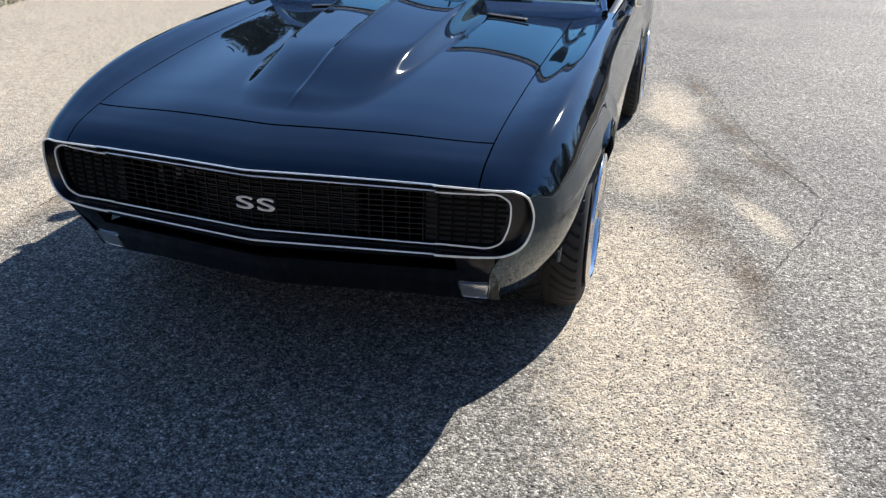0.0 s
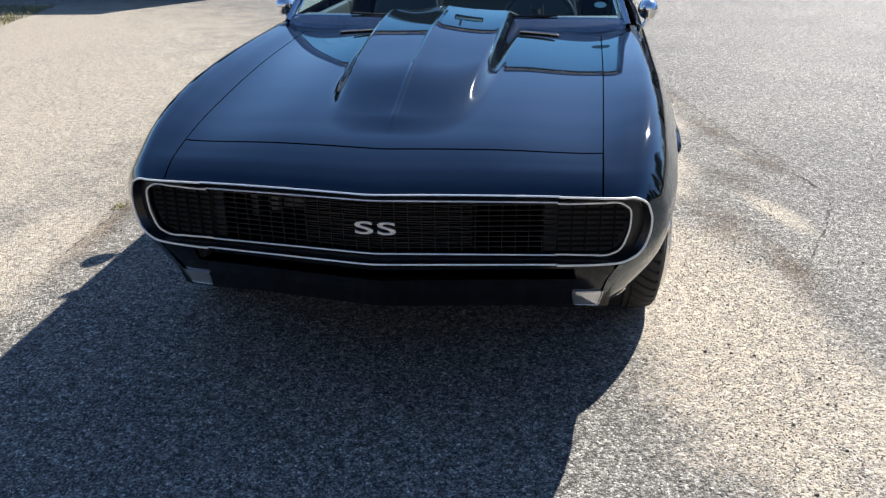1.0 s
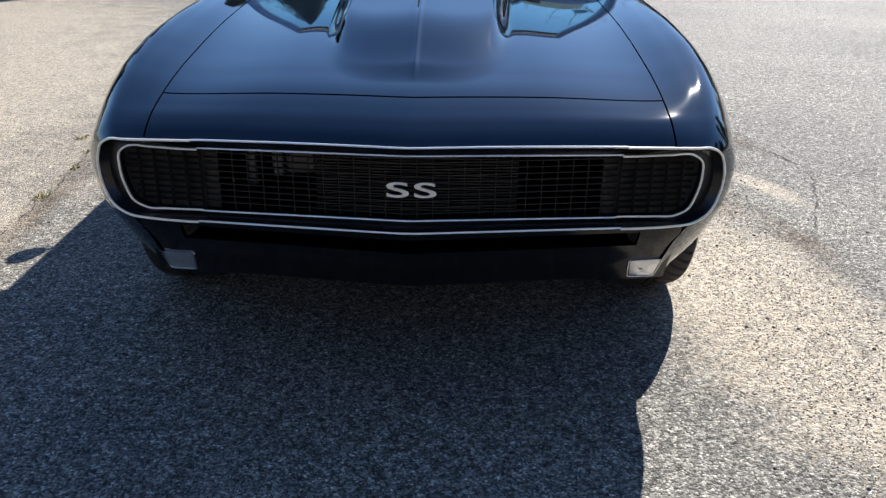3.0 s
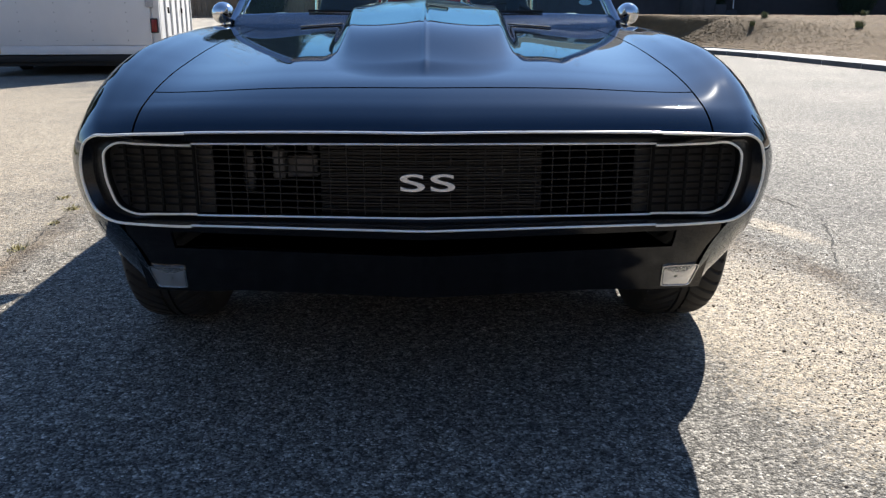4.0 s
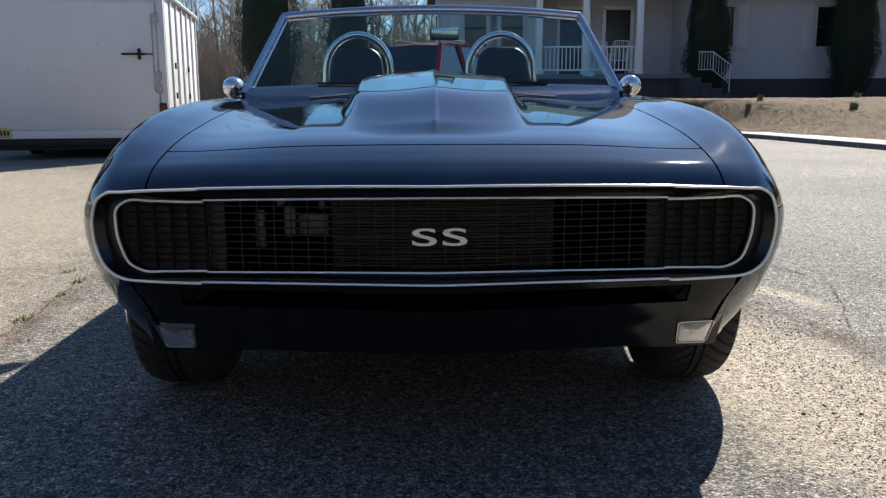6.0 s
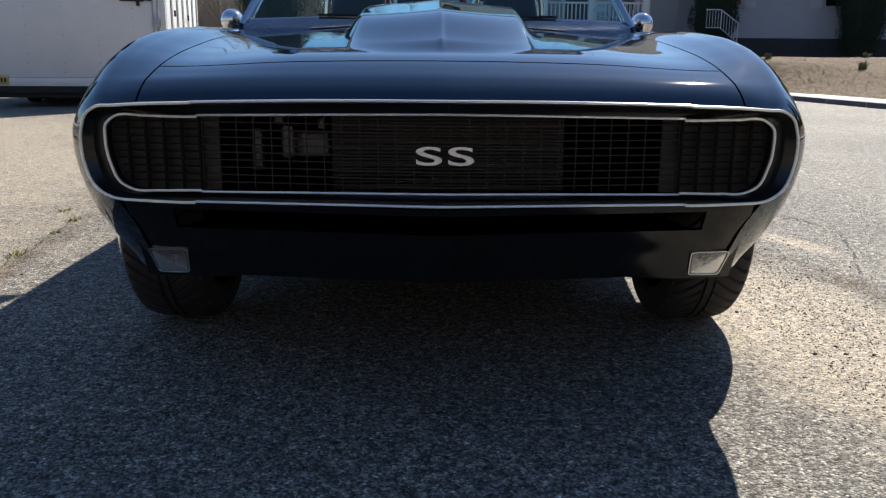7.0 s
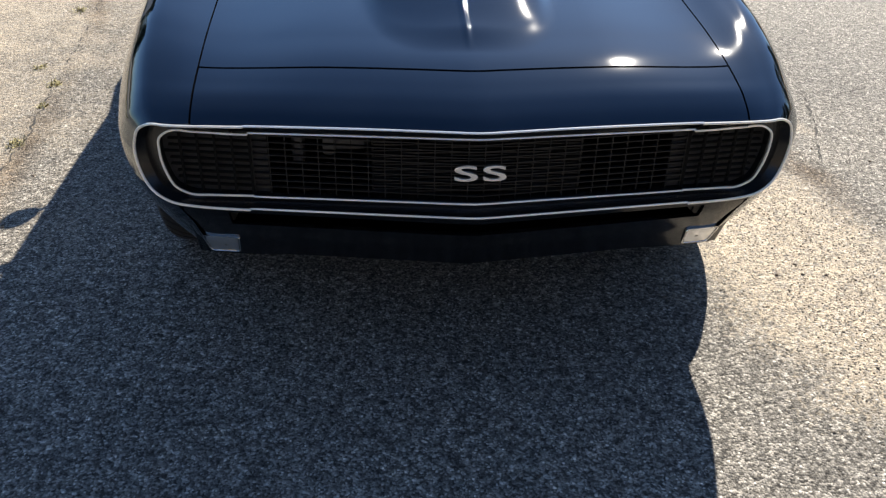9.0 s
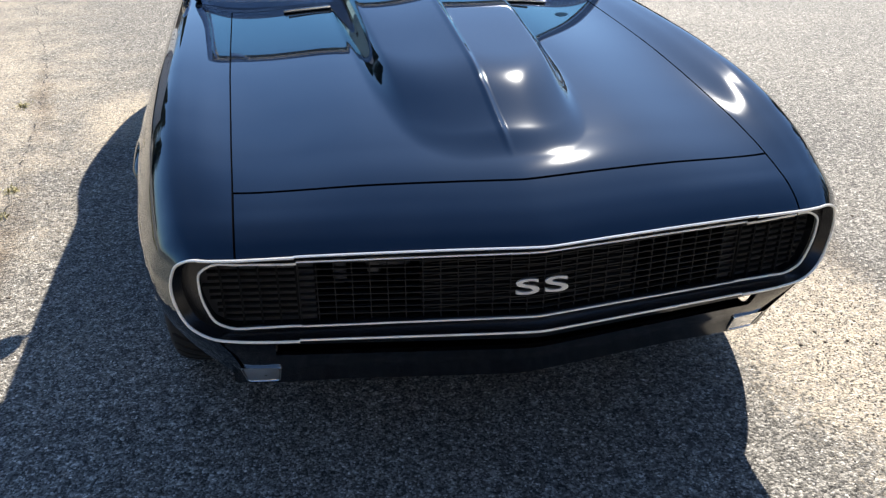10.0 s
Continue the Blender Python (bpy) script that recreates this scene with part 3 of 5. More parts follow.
    return pts


def inner_outline(n=80):
    """The inner trim's line, right half: set back and inset from the outer one."""
    ctl = np.array([(0, 0.671), (0.25, 0.6665), (0.505, 0.6615), (0.62, 0.6595), (0.682, 0.6565), (0.7025, 0.641), (0.7075, 0.605),
                    (0.700, 0.555), (0.683, 0.518), (0.655, 0.503), (0.60, 0.5005), (0.505, 0.5015), (0.25, 0.506), (0, 0.510)])
    ch = np.concatenate([[0], np.cumsum(np.sqrt((np.diff(ctl, axis=0) ** 2).sum(1)))])
    t = np.concatenate([np.linspace(ch[0], ch[2], n // 4, endpoint=False), np.linspace(ch[2], ch[11], n, endpoint=False), np.linspace(ch[11], ch[-1], n // 4)])
    xz = hermite(ch, ctl, t)
    return [Vector((x, inner_y(x, z), z)) for x, z in xz]


def inner_y(x, z):
    return 0.147 * (math.sqrt(x * x + 0.0001) - 0.01) + 0.032 + 0.05 * (0.70 - z)


def mirror_loop(half):
    """A whole loop from a right half that runs from top middle to bottom middle."""
    return half + [Vector((-p.x, p.y, p.z)) for p in half[-2:0:-1]]


def build_grille():
    out, inn = outline(), inner_outline()
    # black sloping band between the two bright lines
    bm = bmesh.new()
    def by_angle(half, n):
        """Points of the half loop at even steps of a flattened angle, so that two loops pair up."""
        a = np.array([math.atan2((p.z - 0.59) * 3.6, p.x) for p in half])
        d = np.array([tuple(p) for p in half])
        t = np.linspace(math.pi / 2, -math.pi / 2, n)
        o = np.argsort(a)
        return [Vector([float(np.interp(v, a[o], d[o, k])) for k in range(3)]) for v in t]
    A, B = by_angle(out, 140), by_angle(inn, 140)
    A[0], A[-1], B[0], B[-1] = out[0], out[-1], inn[0], inn[-1]
    rings = [mirror_loop(A), mirror_loop([a.lerp(b, 0.35) + Vector((0, 0.018, 0)) for a, b in zip(A, B)]), mirror_loop([b + Vector((0, 0.004, 0)) for b in B]), mirror_loop([b + Vector((0, 0.045, 0)) for b in B])]
    vs = [[bm.verts.new(p) for p in r] for r in rings]
    for a, b in zip(vs, vs[1:]):
        for i in range(len(a)):
            j = (i + 1) % len(a)
            bm.faces.new((a[i], a[j], b[j], b[i]))
    shell = part("grille_surround", bm, BAND, car, "gloss black recessed grille surround", 60)

    # bright lines: a centre piece and two end pieces each
    def trims(half, r, wide, joint, off, step):
        top = [i for i, p in enumerate(half) if p.z > 0.59 and p.x <= joint]
        bot = [i for i, p in enumerate(half) if p.z < 0.59 and p.x <= joint]
        k0, k1 = max(top), min(bot)
        o = Vector((0, off, 0))
        for idx, nm in ((half[:k0 + 1], "upper_trim"), (half[k1:][::-1], "lower_trim")):
            bm = bmesh.new()
            pts = [Vector((-p.x, p.y, p.z)) + o for p in idx[:0:-1]] + [p + o for p in idx]
            tube(bm, pts, r, 8)
            part(nm, bm, BRIGHT, shell, "polished bright trim")
        for sd in (1, -1):
            bm = bmesh.new()
            tube(bm, [Vector((sd * p.x, p.y - 0.002, p.z + (step[0] if p.z > 0.59 else step[1]) * (1 - smooth(joint + 0.02, joint + 0.15, p.x)))) + o for p in half[k0:k1 + 1]], wide, 8)
            part("end_trim", bm, IVORY, shell, "pale cream end trim")
    trims(out, 0.0028, 0.0032, 0.512, -0.003, (-0.0012, -0.0022))
    trims(inn, 0.0025, 0.0028, 0.505, -0.006, (-0.0034, 0.0026))

    # bars: one egg-crate per bay
    def crate(x0, x1, dx, dz, tv, th, depth, mat, name, label, setback):
        bm = bmesh.new()
        def top(x):
            return float(np.interp(abs(x), (0, 0.505, 0.64, 0.685, 0.705), (0.669, 0.660, 0.657, 0.648, 0.60)))
        def bot(x):
            return float(np.interp(abs(x), (0, 0.505, 0.64, 0.675, 0.705), (0.512, 0.503, 0.503, 0.518, 0.60)))
        n = int(round((x1 - x0) / dx))
        for i in range(n + 1):
            x = x0 + (x1 - x0) * i / n
            zt, zb = top(x), bot(x)
            if zt - zb < 0.02:
                continue
            y = inner_y(x, 0.59) + setback
            rows = [[(x - tv / 2, y, zb), (x - tv / 2, y, zt)], [(x + tv / 2, y, zb), (x + tv / 2, y, zt)], [(x + tv / 2, y + depth, zb), (x + tv / 2, y + depth, zt)], [(x - tv / 2, y + depth, zb), (x - tv / 2, y + depth, zt)]]
            grid_faces(bm, rows)
        m = int(round(0.165 / dz))
        for j in range(1, m):
            z = 0.5055 + (0.662 - 0.5055) * j / m
            xs = [x for x in np.linspace(x0, x1, max(3, int((x1 - x0) / 0.012))) if bot(x) < z < top(x)]
            if len(xs) < 2:
                continue
            f = lambda x, dy, dzz: (x, inner_y(x, 0.59) + setback + dy, z + dzz)
            rows = [[f(x, a, b) for x in xs] for a, b in ((depth, th / 2), (-0.001, th / 2), (-0.001, -th / 2), (depth, -th / 2), (depth, th / 2))]
            grid_faces(bm, rows)
        return part(name, bm, mat, shell, label, 30)
    crate(-0.503, 0.503, 0.0373, 0.0165, 0.0019, 0.0021, 0.010, GRILLE_BLACK, "grille_mesh", "black egg-crate grille mesh", 0.016)
    for sd in (1, -1):
        x0, x1 = min(sd * 0.508, sd * 0.704), max(sd * 0.508, sd * 0.704)
        # charcoal cover with black bars before it
        bm = bmesh.new()
        rows = []
        for z in np.linspace(0.500, 0.664, 9):
            rows.append([(x, inner_y(x, 0.59) + 0.030, z) for x in np.linspace(sd * 0.470, sd * 0.712, 12)])
        grid_faces(bm, rows)
        bmesh.ops.solidify(bm, geom=bm.faces[:], thickness=0.004)
        cover = part("headlight_cover", bm, DOOR_GREY, shell, "charcoal cover of a hidden headlight")
        crate(x0, x1, 0.0365, 0.0165, 0.0046, 0.0028, 0.010, GRID_BLACK, "headlight_grid", "black egg-crate over a hidden headlight", 0.012)
    # radiator and brackets seen dimly through the mesh
    bm = bmesh.new()
    box(bm, (0.50, 0.03, 0.20), (0.015, 0.170, 0.585), 0.004)
    core = part("radiator", bm, GRILLE_BLACK, car, "black finned radiator core behind the grille")
    for j in range(27):
        bm = bmesh.new()
        box(bm, (0.49, 0.010, 0.0032), (0.015, 0.150, 0.492 + j * 0.0070))
        part("fin", bm, FIN, core)
    bm = bmesh.new()
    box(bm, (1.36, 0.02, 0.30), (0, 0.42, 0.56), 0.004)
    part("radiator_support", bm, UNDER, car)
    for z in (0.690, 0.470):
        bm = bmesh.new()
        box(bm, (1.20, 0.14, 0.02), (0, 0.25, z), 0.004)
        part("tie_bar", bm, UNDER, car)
    for nm, size, at in (("horn", (0.030, 0.05, 0.075), (-0.335, 0.22, 0.600)), ("bracket", (0.085, 0.02, 0.055), (-0.290, 0.24, 0.590)),
                         ("hose_clip", (0.022, 0.03, 0.022), (-0.352, 0.20, 0.648)), ("clamp", (0.020, 0.03, 0.026), (-0.258, 0.20, 0.640)), ("relay", (0.030, 0.03, 0.10), (-0.410, 0.24, 0.58))):
        bm = bmesh.new()
        box(bm, size, at, min(size) * 0.3, segments=3)
        part(nm, bm, ALUM if nm != "relay" else STEEL, car, "dull metal fitting behind the grille")
    return shell


shell = build_grille()


def badge():
    """The two silver letters in the middle of the grille."""
    cu = bpy.data.curves.new("badge_text", "FONT")
    cu.body, cu.size, cu.extrude, cu.bevel_depth, cu.align_x, cu.align_y = "SS", 0.060, 0.002, 0.0008, "CENTER", "CENTER"
    cu.space_character, cu.offset = 1.10, 0.0001
    tmp = bpy.data.objects.new("badge_text", cu)
    me = bpy.data.meshes.new_from_object(tmp)
    bpy.data.objects.remove(tmp)
    me.transform(Matrix.Diagonal((1.38, 0.80, 1, 1)))
    me.transform(Matrix.Rotation(radians(90), 4, "X"))
    xs = [v.co.x for v in me.vertices]
    k = 0.117 / (max(xs) - min(xs))
    zs = [v.co.z for v in me.vertices]
    kz = 0.0385 / (max(zs) - min(zs))
    me.transform(Matrix.Diagonal((k, 1, kz, 1)))
    zc = (max(v.co.z for v in me.vertices) + min(v.co.z for v in me.vertices)) / 2
    me.transform(Matrix.Translation((0.006, 0.036, 0.5875 - zc)))
    part_mesh("badge", me, SILVER, shell, "silver double-S badge", 30)


badge()


# ---- the car: valance and lamps ----
def val_point(x, z):
    """A point of the valance below the grille, at height z."""
    back = hermite((0, 0.12, 0.45, 0.6, 0.8, 1.0), (0.004, 0.014, 0.055, 0.076, 0.098, 0.119), (0.481 - z) / 0.190)
    return Vector((x, sweep(x) + 0.05 * (0.70 - 0.484) + float(back), z))


def build_valance():
    """A thin pressed panel with a long open slot under the grille."""
    bm = bmesh.new()
    xs = np.concatenate([np.linspace(-0.672, -0.566, 16), np.linspace(-0.562, 0.562, 91), np.linspace(0.566, 0.672, 16)])
    cols = []
    for x in xs:
        low = 0.300 - 0.009 * smooth(0.40, 0.56, abs(x))
        zs = [0.481, 0.476, 0.470, 0.466] + [0.466 - 0.045 * f for f in (0.33, 0.66, 1.0)] + [0.421 + (low - 0.421) * f for f in np.linspace(0, 1, 15)[1:]]
        cols.append([bm.verts.new(val_point(x, z)) for z in zs])
    for a, b in zip(cols, cols[1:]):
        for r in range(len(a) - 1):
            if 3 <= r <= 5 and abs(a[r].co.x + b[r].co.x) / 2 < 0.564:
                continue
            bm.faces.new((a[r], b[r], b[r + 1], a[r + 1]))
    bmesh.ops.recalc_face_normals(bm, faces=bm.faces)
    if bm.faces[0].normal.y > 0:
        bmesh.ops.reverse_faces(bm, faces=bm.faces)
    edge = [e for e in bm.edges if e.is_boundary]
    made = bmesh.ops.extrude_edge_only(bm, edges=edge)["geom"]
    bmesh.ops.translate(bm, vec=(0, 0.014, 0.002), verts=[g for g in made if isinstance(g, bmesh.types.BMVert)])
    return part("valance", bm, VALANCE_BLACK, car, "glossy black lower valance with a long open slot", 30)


valance = build_valance()


def build_slot_blocker():
    """Near-black sheet added behind the valance's slot for shade, falling to the cross member."""
    bm = bmesh.new()
    rows = []
    for x in np.linspace(-0.563, 0.563, 25):
        y = val_point(x, 0.421).y
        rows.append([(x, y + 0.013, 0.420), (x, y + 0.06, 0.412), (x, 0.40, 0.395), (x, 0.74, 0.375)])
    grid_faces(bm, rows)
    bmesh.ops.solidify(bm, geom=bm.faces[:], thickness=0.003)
    part("slot_blocker", bm, UNDER, car)


build_slot_blocker()


def rounded(ring, cut=0.14, n=5):
    """The corners of a four-sided ring rounded off."""
    out = []
    for i, p in enumerate(ring):
        a, b = p.lerp(ring[i - 1], cut), p.lerp(ring[(i + 1) % len(ring)], cut)
        out += [a.lerp(p, f).lerp(p.lerp(b, f), f) for f in np.linspace(0, 1, n)]
    return out


def turn_signal(sd):
    """A slanted front lamp, flush in the valance: pale bezel, frosted lens, round reflector behind it."""
    to, ti = Vector((sd * 0.6535, 0.184, 0.3650)), Vector((sd * 0.558, 0.167, 0.3650))
    bo, bi = Vector((sd * 0.641, 0.217, 0.3005)), Vector((sd * 0.5655, 0.205, 0.3020))
    c = (to + ti + bo + bi) / 4
    nrm = (ti - to).cross(bo - to).normalized()
    if nrm.y > 0:
        nrm = -nrm
    out = nrm * 0.004
    ring = rounded([to, ti, bi, bo])
    bm = bmesh.new()
    lays = []
    for k, d in ((1.0, -5.0), (1.0, 0.3), (0.985, 1.1), (0.925, 1.1), (0.905, 0.5), (0.90, -2.0)):
        lays.append([bm.verts.new(c + (p - c) * k + out * d) for p in ring])
    for a, b in zip(lays, lays[1:]):
        for i in range(len(ring)):
            j = (i + 1) % len(ring)
            bm.faces.new((a[i], a[j], b[j], b[i]))
    lamp = part("turn_signal", bm, BEZEL, car, "slanted front lamp in a pale bezel", 30)
    bm = bmesh.new()
    rows = []
    for k in np.linspace(0, 1, 9):
        rows.append([c + (p - c) * 0.86 * max(0.002, k) + out * (0.75 + 0.5 * (1 - k * k)) for p in ring + ring[:1]])
    grid_faces(bm, rows)
    part("lens", bm, LENS, lamp, "clear ribbed lens").visible_shadow = False
    bm = bmesh.new()
    grid_faces(bm, [[c + (p - c) * k - out * d for p in ring + ring[:1]] for k, d in ((0.91, -0.5), (0.88, -0.6), (0.855, -0.7))])
    part("gasket", bm, BLACK, lamp, "dark rubber gasket")
    # bright bowl and round bulb behind the lens
    bm = bmesh.new()
    rows = []
    for k in np.linspace(0, 1, 8):
        rows.append([c + (p - c) * (0.10 + 0.76 * k) + out * (-5.5 + 5.6 * k ** 1.6) for p in ring + ring[:1]])
    grid_faces(bm, rows)
    part("reflector", bm, PALE_LENS, lamp, "bright reflector bowl behind the lens")
    bm = bmesh.new()
    bmesh.ops.create_uvsphere(bm, u_segments=16, v_segments=10, radius=0.013, matrix=Matrix.Translation(c + (to - ti).normalized() * -0.006 - out * 1.8))
    part("bulb", bm, BULB, lamp, "round glass bulb")
    return lamp


for sd in (1, -1):
    turn_signal(sd)


# ---- the car: wheels ----
def build_wheel():
    """One wheel about the origin, its outer face towards +x."""
    w, r = 0.235, 0.318
    bm = bmesh.new()
    h = w / 2
    # cross-section: (across, radius, tread depth, how far the groove is swept round)
    wall = [(h - 0.025, 0.225), (h - 0.006, 0.245), (h - 0.001, 0.272), (h - 0.007, 0.293), (h - 0.016, 0.303)]
    half = [(x, rr, 0.0, 0.27) for x, rr in wall]
    for f in (1.0, 0.93, 0.85, 0.72, 0.58, 0.44, 0.30, 0.18):
        half.append((f * (h - 0.024), r - 0.010 * f ** 5, 0.0085, 0.27 * f ** 0.8))
    half += [(0.0165, r, 0.0085, 0.06), (0.016, r - 0.007, 0.0, 0.06), (0.008, r - 0.007, 0.0, 0.03), (0.0075, r, 0.0, 0.03)]
    prof = half + [(-x, rr, dp, sw) for x, rr, dp, sw in half[::-1]]
    n, per = 46, 8
    rows = []
    for x, rr, dp, sw in prof:
        row = []
        for k in range(n * per + 1):
            a = (k % (n * per)) * math.tau / (n * per) + sw
            q = rr - (dp if k % per in (5, 6) else 0.0)
            row.append((x, math.cos(a) * q, math.sin(a) * q))
        rows.append(row)
    grid_faces(bm, rows)
    bmesh.ops.remove_doubles(bm, verts=bm.verts, dist=0.00005)
    tyre = part("tyre", bm, RUBBER, None, "black low-profile tyre", 30)
    bm = bmesh.new()
    lathe(bm, [(-h + 0.02, 0.226), (-h + 0.03, 0.215), (0.0, 0.205), (h - 0.05, 0.210), (h - 0.012, 0.226), (h - 0.002, 0.236), (h + 0.008, 0.241), (h + 0.016, 0.240), (h + 0.021, 0.235), (h + 0.022, 0.229), (h + 0.018, 0.222), (h + 0.008, 0.216), (h - 0.008, 0.211), (h - 0.055, 0.200),
               (h - 0.06, 0.06), (h - 0.045, 0.05), (h - 0.04, 0.0005)], "x", 72)
    for k in range(5):
        a = k * math.tau / 5
        rows = []
        for f in (0.03, 0.08, 0.14, 0.205):
            wd = 0.030 - 0.05 * (f - 0.03) * 0.5
            rows.append([(h - 0.075, f, -wd), (h - 0.035 - 0.06 * f, f, -wd * 0.8), (h - 0.028 - 0.06 * f, f, 0), (h - 0.035 - 0.06 * f, f, wd * 0.8), (h - 0.075, f, wd)])
        got = grid_faces(bm, rows)
        bmesh.ops.transform(bm, matrix=Matrix.Rotation(a, 4, "X"), verts=[v for rr in got for v in rr])
    rim = part("rim", bm, CHROME, None, "chrome five-spoke rim")
    return tyre, rim


_tyre, _rim = build_wheel()
_first = True
for _x, _y in ((0.760, AXLE_F), (-0.760, AXLE_F), (0.806, AXLE_R), (-0.806, AXLE_R)):
    bm = bmesh.new()
    lathe(bm, [(-0.06, 0.0005), (-0.06, 0.14), (-0.045, 0.14), (-0.045, 0.0005)], "x", 32)
    m = pose(_x, _y, HUB, 0, 0, 0 if _x > 0 else 180)
    wheel = part("wheel", bm, STEEL, car, "wheel with chrome rim and low-profile tyre", m=m)
    for src in (_tyre, _rim):
        o = src if _first else copy_thing(src, Matrix.Identity(4))
        o.parent = wheel
    _first = False


# ---- the car: cowl, windscreen, mirrors ----
def vent(sd):
    """A row of slots at the rear of the hood."""
    def top(x, y):
        s = y
        p = section(s, [2 * min(1.0, abs(x) / 0.655)])[0]
        return p[2]
    bm = bmesh.new()
    z0 = top(0.40, 1.60)
    slope = (top(0.47, 1.60) - top(0.33, 1.60)) / 0.14
    tilt = Matrix.Rotation(-math.atan(slope) * sd, 4, "Y")
    box(bm, (0.165, 0.042, 0.004), (sd * 0.397, 1.598, z0 + 0.004), 0.0015, tilt)
    base = part("cowl_vent", bm, BLACK, car, "black slotted cowl vent")
    for i in range(12):
        x = 0.325 + i * 0.0130
        bm = bmesh.new()
        box(bm, (0.0055, 0.034, 0.008), (sd * x, 1.598, z0 + slope * (x - 0.397) + 0.007), 0.001, Matrix.Rotation(0.25 * sd, 4, "Z"))
        part("slat", bm, FRAME, base)


for sd in (1, -1):
    vent(sd)

part("cowl", panel(1.66, 1.86, 0, 3, 14, 30, both=True), SKIN, car, angle=50)


def screen(a, b):
    """A point of the windscreen: a from -1 to 1 across, b from 0 (base) to 1 (header)."""
    bow = 1 - a * a
    x = a * (0.765 - 0.112 * b)
    y = 1.815 + 0.285 * b - 0.085 * bow * (1 - 0.25 * b) + 0.02 * b * b
    z = 0.915 + 0.318 * b + 0.012 * bow * (1 + b)
    return Vector((x, y, z))


def windscreen():
    bm = bmesh.new()
    rows = [[screen(a, b) for a in np.linspace(-1, 1, 41)] for b in np.linspace(0.02, 0.98, 17)]
    grid_faces(bm, rows)
    glass_ob = part("windscreen", bm, TINTED, car, "tinted curved windscreen", facing=(0, -1, 0.5))
    glass_ob.visible_shadow = False
    # painted frame: posts, header and sill
    for sd in (1, -1):
        bm = bmesh.new()
        tube(bm, [screen(sd * 1.012, b) for b in np.linspace(-0.05, 1.02, 14)], 0.0165, 10, flat=1.3)
        part("screen_post", bm, FRAME, glass_ob)
    bm = bmesh.new()
    tube(bm, [screen(a, 1.02) + Vector((0, 0.012, 0.004)) for a in np.linspace(-1.02, 1.02, 41)], 0.021, 10)
    part("header_rail", bm, FRAME, glass_ob)
    bm = bmesh.new()
    xs = np.linspace(-1.0, 1.0, 41)
    rows = [[screen(a, -0.05) + Vector((0, -0.040, -0.030)) for a in xs], [screen(a, -0.05) + Vector((0, -0.018, 0.004)) for a in xs], [screen(a, -0.02) + Vector((0, -0.015, 0.007)) for a in xs], [screen(a, 0.03) + Vector((0, -0.006, 0.006)) for a in xs], [screen(a, 0.04) + Vector((0, 0.012, 0.0)) for a in xs]]
    grid_faces(bm, rows)
    bmesh.ops.solidify(bm, geom=bm.faces[:], thickness=0.006)
    part("screen_sill", bm, FRAME, glass_ob)
    bm = bmesh.new()
    loop = [screen(a, 0.03) for a in np.linspace(-0.975, 0.975, 30)] + [screen(0.975, b) for b in np.linspace(0.06, 0.94, 12)] + [screen(a, 0.965) for a in np.linspace(0.975, -0.975, 30)] + [screen(-0.975, b) for b in np.linspace(0.94, 0.06, 12)]
    tube(bm, [p + Vector((0, -0.006, 0.003)) for p in loop], 0.0045, 6, closed=True)
    part("bright_moulding", bm, CHROME, glass_ob, "thin chrome moulding")
    for sd in (1, -1):
        bm = bmesh.new()
        pts = [screen(sd * 0.10, 0.05), screen(sd * 0.42, 0.045), screen(sd * 0.62, 0.06)]
        tube(bm, [p + Vector((0, -0.02, 0.004)) for p in pts], 0.005, 6)
        part("wiper", bm, BLACK, glass_ob)
    # inspection sticker low in a corner, and the inside mirror
    bm = bmesh.new()
    c = screen(0.885, 0.20)
    bmesh.ops.create_circle(bm, cap_ends=True, segments=20, radius=0.022)
    bmesh.ops.transform(bm, matrix=Matrix.Translation(c + Vector((0, 0.006, 0))) @ Matrix.Rotation(radians(48), 4, "X") @ Matrix.Diagonal((1.25, 0.7, 1, 1)), verts=bm.verts)
    bmesh.ops.solidify(bm, geom=bm.faces[:], thickness=0.0006)
    part("sticker", bm, WHITE, glass_ob, "small white oval sticker")
    bm = bmesh.new()
    box(bm, (0.13, 0.022, 0.052), (0.055, 2.135, 1.168), 0.009)
    mir = part("inside_mirror", bm, BLACK, car, "inside mirror on a short stalk")
    bm = bmesh.new()
    box(bm, (0.118, 0.003, 0.042), (0.055, 2.122, 1.169), 0.001)
    part("mirror_glass", bm, CHROME, mir)
    bm = bmesh.new()
    tube(bm, [(0.02, 2.14, 1.19), (0.02, 2.12, 1.245)], 0.006, 6)
    part("stalk", bm, CHROME, mir)


windscreen()


def door_mirror(sd):
    """A chrome bullet mirror on a short stem."""
    bm = bmesh.new()
    prof = [(-0.052, 0.0005), (-0.050, 0.018), (-0.040, 0.034), (-0.022, 0.047), (0.0, 0.053), (0.022, 0.0545), (0.040, 0.053), (0.043, 0.049), (0.038, 0.046), (0.036, 0.0005)]
    lathe(bm, prof, "y", 32)
    head = part("door_mirror", bm, CHROME, car, "round chrome bullet mirror", 40, m=pose(sd * 0.892, 2.09, 0.937) @ Matrix.Scale(0.87, 4))
    bm = bmesh.new()
    tube(bm, [(0, 0.0, -0.045), (-sd * 0.012, -0.004, -0.07), (-sd * 0.03, -0.008, -0.092)], [0.012, 0.010, 0.014], 10)
    tube(bm, [(-sd * 0.03, -0.035, -0.094), (-sd * 0.03, 0.03, -0.096)], [0.012, 0.014], 10)
    part("stem", bm, CHROME, head)


